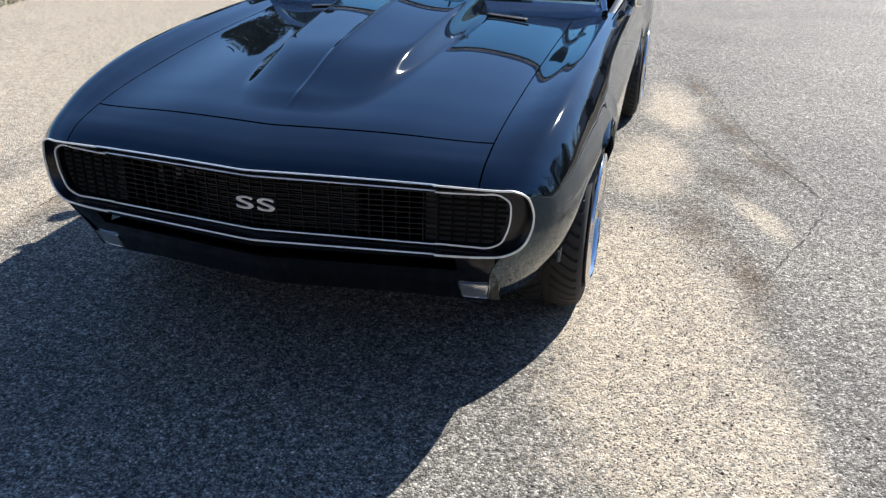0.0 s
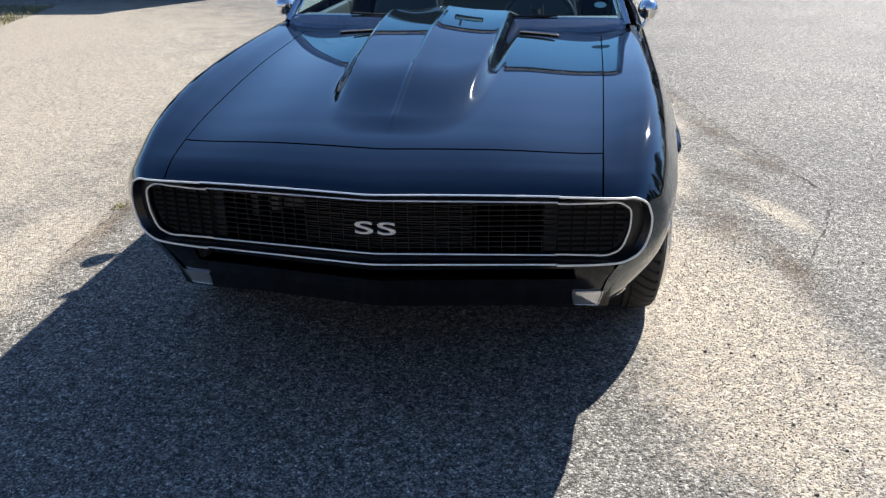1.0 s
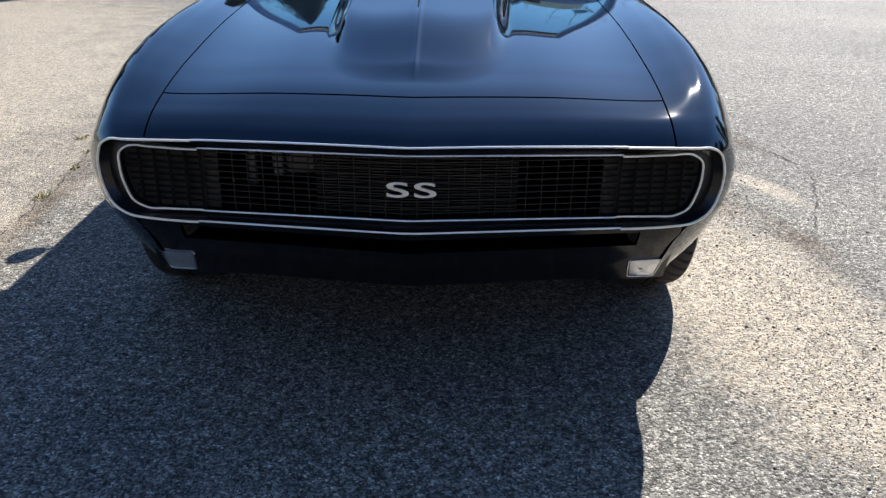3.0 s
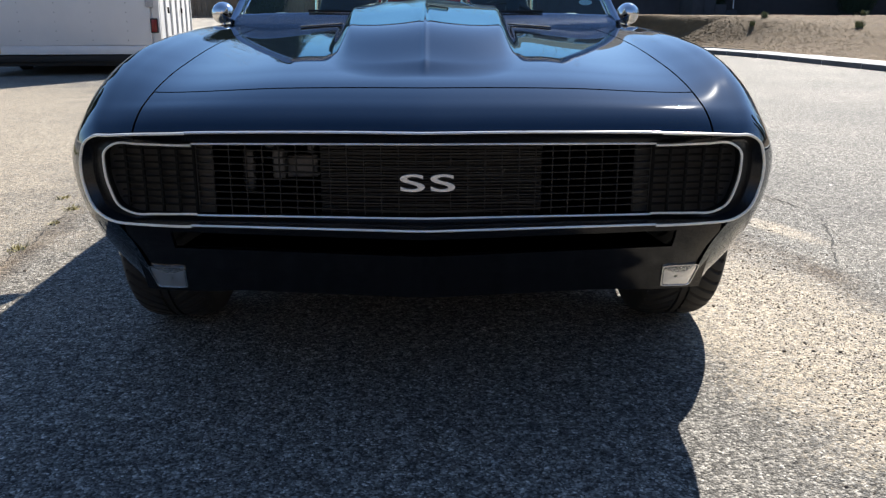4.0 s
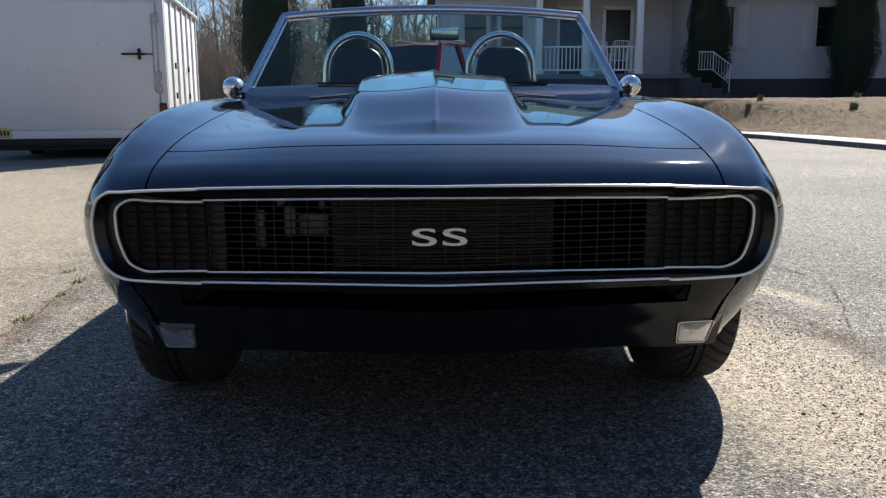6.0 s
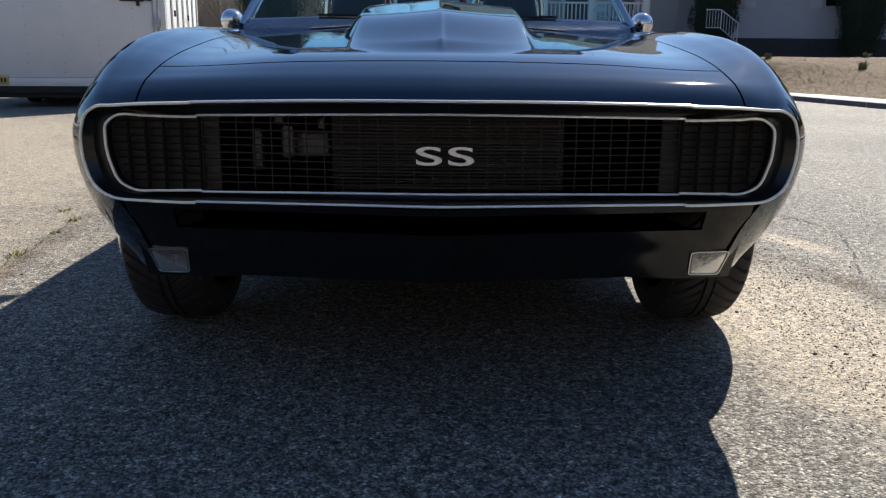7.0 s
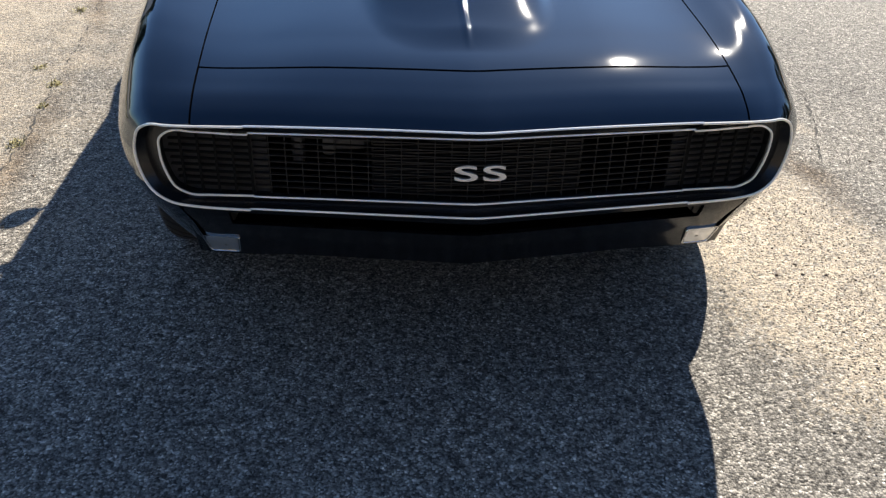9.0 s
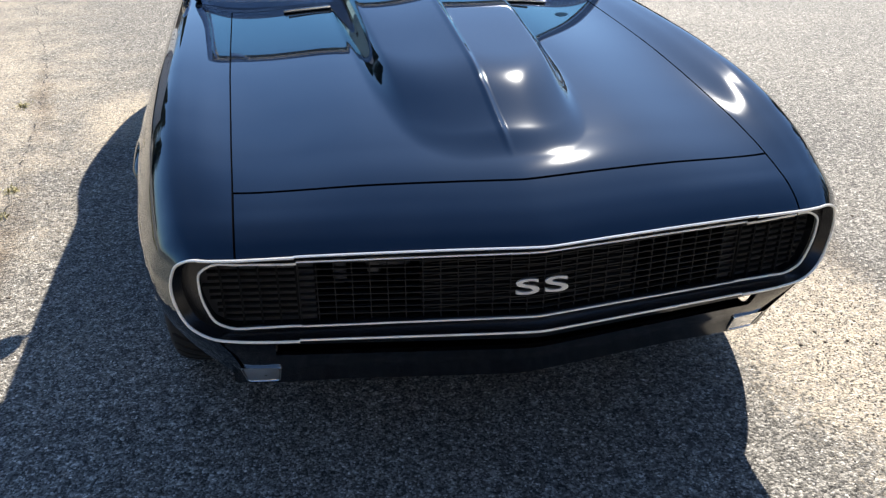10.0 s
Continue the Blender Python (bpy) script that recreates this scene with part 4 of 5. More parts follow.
for sd in (1, -1):
    door_mirror(sd)
    # fender badge and side marker
    bm = bmesh.new()
    box(bm, (0.005, 0.075, 0.018), (sd * 0.908, 1.63, 0.592), 0.002)
    box(bm, (0.005, 0.018, 0.040), (sd * 0.908, 1.63, 0.592), 0.002)
    part("fender_badge", bm, CHROME, car, "small chrome fender badge")
    bm = bmesh.new()
    rows = []
    for a in np.linspace(-0.16, math.pi + 0.02, 60):
        y, z = AXLE_F + ARCH * math.cos(a), HUB + ARCH * math.sin(a)
        x = Vector(section(min(1.6, max(0.2, y - sweep(0.9) * (1 - smooth(0.0, 1.3, y)))), [7.0], arch=True)[0]).x
        fade = 0.30 + 0.45 * math.sin(max(0.0, min(math.pi, a)))
        rows.append([(sd * (x + fade * dx), AXLE_F + (y - AXLE_F) * k, HUB + (z - HUB) * k) for dx, k in ((-0.022, 1.0), (0.004, 0.985), (0.017, 0.985), (0.021, 1.0), (0.017, 1.016), (0.004, 1.045), (-0.012, 1.060))])
    grid_faces(bm, rows)
    part("arch_lip", bm, PAINT, car)


# ---- the car: cabin ----
def cabin():
    bm = bmesh.new()
    rows = []
    for k, (y, z) in enumerate(((1.78, 0.895), (1.90, 0.918), (2.02, 0.915), (2.10, 0.88), (2.12, 0.80), (2.08, 0.62))):
        rows.append([(x, y - 0.05 * (1 - (x / 0.75) ** 2), z) for x in np.linspace(-0.75, 0.75, 15)])
    grid_faces(bm, rows)
    part("dashboard", bm, VINYL, car, "black padded dashboard")
    for sd in (1, -1):
        bm = bmesh.new()
        box(bm, (0.05, 1.22, 0.42), (sd * 0.795, 2.34, 0.66), 0.02)
        part("door_trim", bm, VINYL, car)
        bm = bmesh.new()
        box(bm, (0.05, 0.55, 0.42), (sd * 0.795, 3.23, 0.66), 0.02)
        part("quarter_trim", bm, VINYL, car)
    bm = bmesh.new()
    box(bm, (1.50, 1.9, 0.02), (0, 2.5, 0.30), 0.004)
    box(bm, (0.22, 1.2, 0.20), (0, 2.4, 0.38), 0.05)
    part("carpet", bm, CARPET, car)
    # rear bench
    bm = bmesh.new()
    box(bm, (1.20, 0.16, 0.52), (0, 3.22, 0.62), 0.05, Matrix.Rotation(-0.2, 4, "X"))
    box(bm, (1.20, 0.42, 0.18), (0, 3.00, 0.42), 0.05)
    part("rear_seat", bm, VINYL, car)
    bm = bmesh.new()
    tube(bm, [(x, 3.12 - 0.03 * (1 - (x / 0.8) ** 2), 0.915 + 0.012 * (1 - (x / 0.8) ** 2)) for x in np.linspace(-0.78, 0.78, 21)], 0.008, 8)
    part("deck_moulding", bm, CHROME, car)
    # steering wheel
    bm = bmesh.new()
    ring = [Vector((0.185 * math.cos(a), 0, 0.185 * math.sin(a))) for a in np.linspace(0, math.tau, 40, endpoint=False)]
    tube(bm, ring, 0.013, 8, closed=True)
    for a in (0.4, math.pi - 0.4, -math.pi / 2):
        tube(bm, [(0, 0.02, 0), (0.18 * math.cos(a), 0, 0.18 * math.sin(a))], 0.009, 6)
    tube(bm, [(0, 0.0, 0), (0, -0.40, 0.0)], 0.03, 10)
    part("steering_wheel", bm, VINYL, car, "three-spoke steering wheel", m=pose(0.37, 2.36, 0.82, -22))


cabin()


def bucket_seat(sd):
    c = sd * 0.390 - 0.012
    bm = bmesh.new()
    rows = []
    for z in np.concatenate([np.linspace(0.50, 1.06, 15), np.linspace(1.08, 1.152, 9)]):
        f = (z - 0.50) / 0.652
        half = 0.215 - 0.085 * smooth(0.25, 1.0, f)
        if f > 0.90:
            half *= math.sqrt(max(0.0, 1 - ((f - 0.90) / 0.1005) ** 2 * 0.60))
        y = 2.72 + 0.17 * f
        th = 0.055 - 0.02 * f
        ring = []
        for k in range(24):
            a = k * math.tau / 24
            q = lambda v, e: math.copysign(abs(v) ** e, v)
            ring.append((c + half * q(math.cos(a), 0.6), y + th * q(math.sin(a), 0.6), z))
        rows.append(ring + ring[:1])
    vs = grid_faces(bm, rows)
    bmesh.ops.remove_doubles(bm, verts=bm.verts, dist=0.0005)
    bm.edges.ensure_lookup_table()
    bmesh.ops.holes_fill(bm, edges=[e for e in bm.edges if e.is_boundary])
    seat = part("bucket_seat", bm, VINYL, car, "black high-back bucket seat", 50)
    bm = bmesh.new()
    box(bm, (0.48, 0.50, 0.16), (c, 2.50, 0.46), 0.05, Matrix.Rotation(0.1, 4, "X"), 3)
    part("seat_cushion", bm, VINYL, seat)
    # polished hoop behind the seat
    bm = bmesh.new()
    pts = [(c + sd * 0.0 - 0.185, 2.95, 0.80)]
    for a in np.linspace(math.pi, 0, 21):
        pts.append((c + 0.175 * math.cos(a), 2.95, 1.045 + 0.185 * math.sin(a)))
    pts.append((c + 0.185, 2.95, 0.80))
    tube(bm, pts, 0.0185, 12)
    part("roll_hoop", bm, CHROME, car, "polished roll hoop behind a seat")


for sd in (1, -1):
    bucket_seat(sd)


# ---- kerb and planted bed ----
KERB = [(10.5, -6.0), (9.3, 2.0), (8.35, 8.5), (7.95, 12.8), (7.74, 15.0), (7.52, 17.4), (6.95, 19.6), (5.9, 21.3), (4.4, 22.3), (2.6, 22.9)]

KERB_X, KERB_Y = [k[0] for k in KERB], [k[1] for k in KERB]


def kerb_line(n=120):
    p = np.array(KERB)
    ch = np.concatenate([[0], np.cumsum(np.sqrt((np.diff(p, axis=0) ** 2).sum(1)))])
    return hermite(ch, p, np.linspace(0, ch[-1], n))


def build_kerb():
    line = kerb_line(73)
    edge = holder("kerb", "pale concrete kerb edging a planted bed", "kerb")
    edge["kind"] = "structure"
    # cast in lengths with a narrow joint between
    for i in range(0, 72, 3):
        bm = bmesh.new()
        rows = []
        for k in range(4):
            p = Vector((*line[i + k], 0))
            d = Vector((*(line[min(72, i + k + 1)] - line[max(0, i + k - 1)]), 0)).normalized()
            o = Vector((d.y, -d.x, 0))
            if o.x < 0:
                o = -o
            sh = d * (0.008 if k == 0 else -0.008 if k == 3 else 0)
            p = p + sh
            rows.append([p + o * a + Vector((0, 0, b)) for a, b in ((0.0, -0.05), (0.008, 0.095), (0.03, 0.112), (0.30, 0.150), (0.31, 0.02))])
        vs = grid_faces(bm, rows)
        for k in range(3):
            for f in vs[k][0].link_faces:
                f.material_index = 1
        bm.faces.new(vs[0]), bm.faces.new(vs[-1][::-1])
        part("kerb_stone", bm, [CONCRETE, KERB_FACE], edge)


build_kerb()


def bed_height(x, y):
    kx = float(np.interp(y, KERB_Y, KERB_X)) + 0.27
    inner = smooth(-0.3, 2.2, x - kx)
    return 0.135 + 0.80 * smooth(12.0, 22.5, y + 0.25 * (x - 8)) * inner + 0.02 * math.sin(x * 1.7) * math.sin(y * 1.3) * inner


def build_bed():
    bm = bmesh.new()
    rows = []
    for y in np.concatenate([np.linspace(-6.0, 11.0, 20), np.linspace(11.2, 24.0, 130), np.linspace(24.5, 44.0, 20)]):
        kx = float(np.interp(y, KERB_Y, KERB_X))
        row = []
        for f in np.linspace(0, 1, 90):
            x = kx + 0.27 + (36 - kx) * f ** 1.7
            row.append((x, y, bed_height(x, y) + 0.012 * noise.noise(Vector((x, y, 0)) * 0.7) * min(1.0, f * 20)))
        rows.append(row)
    grid_faces(bm, rows)
    tagged(part("planting_bed", bm, MULCH, angle=60), "sloping bed of brown mulch and dry leaves", "ground", kind="structure")
    # chips and dry leaves lying on the mulch
    rnd = random.Random(4)
    verts, faces = [], []
    for _ in range(75000):
        y = rnd.uniform(11, 23.8)
        kx = float(np.interp(y, KERB_Y, KERB_X))
        x = kx + 0.35 + rnd.random() ** 1.2 * 9.5
        z = bed_height(x, y) + 0.012 * noise.noise(Vector((x, y, 0)) * 0.7) * min(1.0, (x - kx) * 2) + 0.003
        a, b, r = rnd.uniform(0, 6.28), rnd.uniform(-0.7, 0.7), rnd.uniform(0.010, 0.027)
        u = Vector((math.cos(a), math.sin(a), b * 0.03)) * r
        v = Vector((-math.sin(a), math.cos(a), rnd.uniform(-0.03, 0.03))) * r * rnd.uniform(0.4, 0.8)
        n = len(verts)
        c = Vector((x, y, z))
        verts += [c - u, c + v * 0.8 + Vector((0, 0, 0.002)), c + u, c - v]
        faces += [(n, n + 1, n + 2), (n, n + 2, n + 3)]
    me = bpy.data.meshes.new("leaf_litter")
    me.from_pydata(verts, [], faces)
    tagged(part_mesh("leaf_litter", me, LITTER, angle=0), "dry brown leaves and chips over the mulch", "leaves", kind="stuff")
    # a few low green tufts
    base = None
    for x, y, s in ((9.9, 17.8, 0.42), (11.5, 18.3, 0.36), (11.6, 21.0, 0.34), (12.8, 21.3, 0.3), (8.8, 20.6, 0.34), (8.3, 20.1, 0.3), (13.6, 19.6, 0.3), (12.4, 16.8, 0.25)):
        bm = bmesh.new()
        s *= 0.62
        for _ in range(110):
            a, t = rnd.uniform(0, 6.28), rnd.uniform(0.1, 0.7)
            d = Vector((math.cos(a) * math.sin(t), math.sin(a) * math.sin(t), math.cos(t)))
            L = rnd.uniform(0.5, 1.0) * s
            w = Vector((-math.sin(a), math.cos(a), 0)) * 0.012
            o = Vector((rnd.uniform(-0.12, 0.12), rnd.uniform(-0.12, 0.12), 0)) * s * 2
            q = [bm.verts.new(o - w), bm.verts.new(o + w), bm.verts.new(o + d * L * 0.6 + w * 0.7), bm.verts.new(o + d * L + Vector((0, 0, -0.1 * L)))]
            bm.faces.new(q)
        tuft = part("grass_tuft", bm, GRASS, m=pose(x, y, bed_height(x, y) - 0.01), angle=0)
        tagged(tuft, "low green tuft of grass in the mulch", "plant", "tufts in the bed")


def build_weeds():
    """Dry weeds in the crack of the asphalt, and a rough verge."""
    rnd = random.Random(31)
    verts, faces = [], []
    for x, y, s in ((-1.68, 1.61, 0.035), (-2.04, 3.72, 0.04), (-1.76, 2.34, 0.035), (-1.91, 2.60, 0.03), (-1.72, 2.05, 0.02)):
        for _ in range(60):
            a, t, L = rnd.uniform(0, 6.28), rnd.uniform(0.6, 1.4), rnd.uniform(0.4, 1.0) * s
            d = Vector((math.cos(a) * math.sin(t), math.sin(a) * math.sin(t), math.cos(t)))
            w = Vector((-math.sin(a), math.cos(a), 0)) * 0.003
            o = Vector((x + rnd.gauss(0, s * 0.5), y + rnd.gauss(0, s * 0.8), 0))
            n = len(verts)
            verts += [o - w, o + w, o + d * L * 0.6 + w * 0.7, o + d * L]
            faces.append((n, n + 1, n + 2, n + 3))
    me = bpy.data.meshes.new("weeds")
    me.from_pydata(verts, [], faces)
    tagged(part_mesh("weeds", me, DRY_WEED, angle=0), "small dry yellowish weeds in a crack of the asphalt", "plant", kind="stuff")
    verts, faces = [], []
    for _ in range(9000):
        y = rnd.uniform(4.0, 9.5)
        x = -5.95 - 0.25 * (y - 6.0) - abs(rnd.gauss(0, 1.1))
        a, L = rnd.uniform(0, 6.28), rnd.uniform(0.03, 0.08)
        w = Vector((-math.sin(a), math.cos(a), 0)) * 0.004
        p, d = Vector((x, y, 0.0)), Vector((math.cos(a) * 0.5, math.sin(a) * 0.5, 0.8)) * L
        n = len(verts)
        verts += [p - w, p + w, p + d]
        faces.append((n, n + 1, n + 2))
    me = bpy.data.meshes.new("verge")
    me.from_pydata(verts, [], faces)
    tagged(part_mesh("verge", me, WEED, angle=0), "rough dull green grass at the drive's edge", "grass", kind="stuff")


DRY_WEED = worn("straw_weed", (0.34, 0.30, 0.14), 0.85, scale=8, spread=0.4, bump=0.0)
WEED = worn("dry_weed", (0.20, 0.19, 0.07), 0.85, scale=8, spread=0.5, bump=0.0)
build_weeds()
LITTER = material("dry_leaves", (0.3, 0.2, 0.12), 0.9)
_geo = LITTER.node_tree.nodes.new("ShaderNodeNewGeometry")
wire(LITTER, ramp(LITTER, _geo.outputs["Random Per Island"], [(0.0, (0.10, 0.046, 0.018)), (0.35, (0.165, 0.080, 0.030)), (0.65, (0.23, 0.130, 0.052)), (0.85, (0.36, 0.25, 0.125)), (0.93, (0.56, 0.46, 0.32)), (1.0, (0.12, 0.14, 0.04))]), bsdf(LITTER).inputs["Base Color"])
GRASS = worn("dull_green_blades", (0.17, 0.185, 0.09), 0.8, scale=5, spread=0.4, bump=0.0)
BRUSH = worn("dry_brush", (0.23, 0.165, 0.105), 0.95, scale=0.8, spread=0.5, bump=0.0)
build_bed()


# ---- house ----
HY = 24.0


def boards(bm, x0, x1, z0, z1, y, holes=(), step=0.115):
    """Lapped siding between x0 and x1, left out where there are openings."""
    z = z0
    while z < z1 - 0.01:
        zt = min(z1, z + step)
        cuts = [(x0, x1)]
        for a, b, c, d in holes:
            if zt > c + 0.005 and z < d - 0.005:
                nxt = []
                for p, q in cuts:
                    if b <= p or a >= q:
                        nxt.append((p, q))
                    else:
                        if a > p:
                            nxt.append((p, a))
                        if b < q:
                            nxt.append((b, q))
                cuts = nxt
        for p, q in cuts:
            vs = [bm.verts.new(v) for v in ((p, y - 0.018, z), (q, y - 0.018, z), (q, y - 0.004, zt), (p, y - 0.004, zt), (p, y, z), (q, y, z))]
            bm.faces.new(vs[:4]), bm.faces.new((vs[4], vs[5], vs[1], vs[0]))
        z = zt


def house_window(house, x0, x1, z0, z1, y, shutters=(True, True)):
    bm = bmesh.new()
    w, h, cx, cz = x1 - x0, z1 - z0, (x0 + x1) / 2, (z0 + z1) / 2
    for a, b, c, d in ((w + 0.1, 0.09, cx, z1), (w + 0.16, 0.10, cx, z0), (0.09, h, x0, cz), (0.09, h, x1, cz)):
        box(bm, (a if b < 0.2 else 0.09, 0.07, b if b < 0.2 else h), (c, y - 0.02, d), 0.006)
    win = part("window", bm, SIDING, house, "grey-framed sash window")
    for k in (0, 1):
        bm = bmesh.new()
        box(bm, (w - 0.09, 0.012, h / 2 - 0.04), (cx, y + 0.01 + 0.02 * k, z0 + h * (0.25 + 0.5 * k)))
        part("pane", bm, DARKGLASS, win)
    bm = bmesh.new()
    box(bm, (w - 0.09, 0.03, 0.05), (cx, y + 0.0, cz), 0.004)
    part("meeting_rail", bm, BLACK, win)
    for on, sx in zip(shutters, (x0 - 0.23, x1 + 0.23)):
        if on:
            bm = bmesh.new()
            box(bm, (0.34, 0.03, h + 0.06), (sx, y - 0.035, cz), 0.006)
            n = int(h / 0.05)
            for i in range(n):
                box(bm, (0.27, 0.012, 0.03), (sx, y - 0.055, z0 + 0.06 + (h - 0.12) * i / n), 0, Matrix.Rotation(-0.5, 4, "X"))
            part("shutter", bm, SHUTTER, win, "pale grey louvred shutter")


SHUTTER = worn("pale_shutter", (0.62, 0.62, 0.63), 0.6, scale=5, spread=0.06, bump=0.03)


PIVOT = Vector((0, -1.67, 0.85))
FAR = Matrix.Translation(PIVOT) @ Matrix.Scale(1.3, 4) @ Matrix.Translation(-PIVOT)


def build_house():
    house = holder("house", "single-storey grey clapboard house with a white porch, in shade", "house", m=FAR)
    wins = [(8.45, 9.22, 2.42, 3.68), (11.68, 12.50, 2.42, 3.68), (1.0, 1.75, 2.45, 3.65), (2.1, 2.85, 2.45, 3.65)]
    # right wing and left wing
    for x0, x1 in ((7.80, 16.5), (0.3, 3.1)):
        bm = bmesh.new()
        box(bm, (x1 - x0, 0.16, 3.1), ((x0 + x1) / 2, HY + 0.12, 3.05))
        back = part("wall", bm, SIDING, house, angle=0)
        bm = bmesh.new()
        boards(bm, x0, x1, 1.52, 4.40, HY, [w for w in wins if x0 < w[0] < x1])
        part("siding", bm, SIDING, house, "grey lapped siding", angle=0)
        bm = bmesh.new()
        box(bm, (x1 - x0 + 0.02, 0.22, 0.9), ((x0 + x1) / 2, HY + 0.12, 1.08), 0.01)
        part("foundation", bm, FOUNDATION, house)
        for cx in (x0, x1):
            bm = bmesh.new()
            box(bm, (0.11, 0.11, 3.05), (cx, HY + 0.02, 3.03), 0.006)
            part("corner_board", bm, SIDING, house)
    for w in wins:
        house_window(house, *w, HY)
    # side and back walls close the shell
    for size, at in (((0.16, 8.0, 3.5), (0.3, HY + 4.1, 2.85)), ((0.16, 8.0, 3.5), (16.5, HY + 4.1, 2.85)), ((16.2, 0.16, 3.5), (8.4, HY + 8.1, 2.85))):
        bm = bmesh.new()
        box(bm, size, at)
        part("wall", bm, SIDING, house, angle=0)
    # porch recess
    bm = bmesh.new()
    box(bm, (4.7, 0.12, 3.0), (5.45, HY + 1.62, 3.05))
    part("wall", bm, SIDING, house, angle=0)
    bm = bmesh.new()
    boards(bm, 3.1, 7.8, 1.62, 4.4, HY + 1.55, [(4.15, 5.05, 1.62, 3.75), (5.62, 6.42, 1.62, 3.75)])
    part("siding", bm, SIDING, house, "grey lapped siding", angle=0)
    for sx in (3.1, 7.8):
        bm = bmesh.new()
        box(bm, (0.10, 1.62, 3.0), (sx, HY + 0.80, 3.05))
        part("wall", bm, SIDING, house, angle=0)
    bm = bmesh.new()
    box(bm, (4.75, 2.9, 0.14), (5.45, HY + 0.1, 1.57), 0.01)
    porch = part("porch_deck", bm, PORCH, house, "grey painted porch deck")
    bm = bmesh.new()
    box(bm, (4.7, 2.7, 0.8), (5.45, HY + 0.15, 1.10))
    part("porch_base", bm, FOUNDATION, porch)
    for x0, x1 in ((4.15, 5.05), (5.62, 6.42)):
        cx = (x0 + x1) / 2
        bm = bmesh.new()
        box(bm, (x1 - x0, 0.05, 2.1), (cx, HY + 1.56, 2.68), 0.01)
        d = part("door", bm, DARKDOOR, house, "dark glazed storm door")
        bm = bmesh.new()
        for sx in (x0 - 0.05, x1 + 0.05):
            box(bm, (0.11, 0.08, 2.2), (sx, HY + 1.52, 2.72), 0.006)
        box(bm, (x1 - x0 + 0.22, 0.08, 0.11), (cx, HY + 1.52, 3.80), 0.006)
        part("door_frame", bm, WHITE, d)
        bm = bmesh.new()
        tube(bm, [(x1 - 0.08, HY + 1.50, 2.55), (x1 - 0.08, HY + 1.50, 2.70)], 0.012, 6)
        part("handle", bm, CHROME, d)
    for x in (3.15, 4.50, 6.06):
        bm = bmesh.new()
        box(bm, (0.19, 0.19, 2.62), (x, HY - 1.15, 2.94), 0.01)
        box(bm, (0.25, 0.25, 0.12), (x, HY - 1.15, 1.70), 0.01)
        box(bm, (0.25, 0.25, 0.12), (x, HY - 1.15, 4.16), 0.01)
        part("porch_post", bm, WHITE, house, "square white porch post")
    # railings between the posts
    for x0, n in ((3.24, 11), (4.66, 12)):
        w = 0.118 * (n - 1)
        bm = bmesh.new()
        box(bm, (w + 0.10, 0.06, 0.05), (x0 + w / 2, HY - 1.15, 2.42), 0.008)
        rail = part("porch_railing", bm, WHITE, house, "white porch railing")
        bm = bmesh.new()
        box(bm, (w + 0.10, 0.05, 0.05), (x0 + w / 2, HY - 1.15, 1.76), 0.008)
        part("bottom_rail", bm, WHITE, rail)
        for i in range(n):
            bm = bmesh.new()
            box(bm, (0.028, 0.028, 0.64), (x0 + i * 0.118, HY - 1.15, 2.09))
            part("baluster", bm, WHITE, rail)
    # steps with a handrail going down beside the wall
    for i in range(4):
        bm = bmesh.new()
        box(bm, (0.34, 1.3, 1.50 - i * 0.15 - 0.6), (7.35 + i * 0.30, HY - 1.75, (1.50 - i * 0.15 + 0.6) / 2), 0.012)
        part("step", bm, FOUNDATION, house)
    def rz(x):
        return 2.20 - max(0.0, x - 7.86) * 0.70
    bm = bmesh.new()
    tube(bm, [(7.46, HY - 2.25, 2.20), (7.86, HY - 2.25, 2.20), (8.36, HY - 2.25, rz(8.36))], 0.013, 8)
    hand = part("handrail", bm, WHITE, house, "white metal step handrail")
    bm = bmesh.new()
    tube(bm, [(7.46, HY - 2.25, 1.72), (7.86, HY - 2.25, 1.72), (8.36, HY - 2.25, 1.34)], 0.009, 8)
    part("bottom_rail", bm, WHITE, hand)
    for i in range(12):
        x = 7.48 + i * 0.0796
        low = 1.72 - max(0.0, x - 7.86) * 0.76 - (0.25 if i == 11 else 0)
        bm = bmesh.new()
        tube(bm, [(x, HY - 2.25, low), (x, HY - 2.25, rz(x))], 0.014 if i in (5, 11) else 0.006, 6)
        part("baluster", bm, WHITE, hand)
    # roof: porch soffit, eaves and two slopes
    bm = bmesh.new()
    box(bm, (4.9, 2.95, 0.10), (5.45, HY + 0.05, 4.30), 0.01)
    part("porch_ceiling", bm, WHITE, house)
    bm = bmesh.new()
    rows = [[(x, y, z) for x in (-0.1, 8.4, 16.9)] for y, z in ((HY - 1.35, 4.36), (HY + 4.1, 6.2), (HY + 8.6, 4.36))]
    grid_faces(bm, rows)
    got = bmesh.ops.solidify(bm, geom=bm.faces[:], thickness=0.14)
    roof = part("roof", bm, ROOFING, house, "charcoal shingle roof", angle=20)
    bm = bmesh.new()
    box(bm, (17.0, 0.03, 0.20), (8.4, HY - 1.37, 4.32), 0.004)
    part("fascia", bm, WHITE, roof)
    for gx in (0.3, 16.5):
        bm = bmesh.new()
        vs = [bm.verts.new((gx, y, z)) for y, z in ((HY + 0.05, 4.40), (HY + 8.1, 4.40), (HY + 4.1, 5.98))]
        bm.faces.new(vs)
        bmesh.ops.solidify(bm, geom=bm.faces[:], thickness=0.1)
        part("gable", bm, SIDING, house, angle=0)


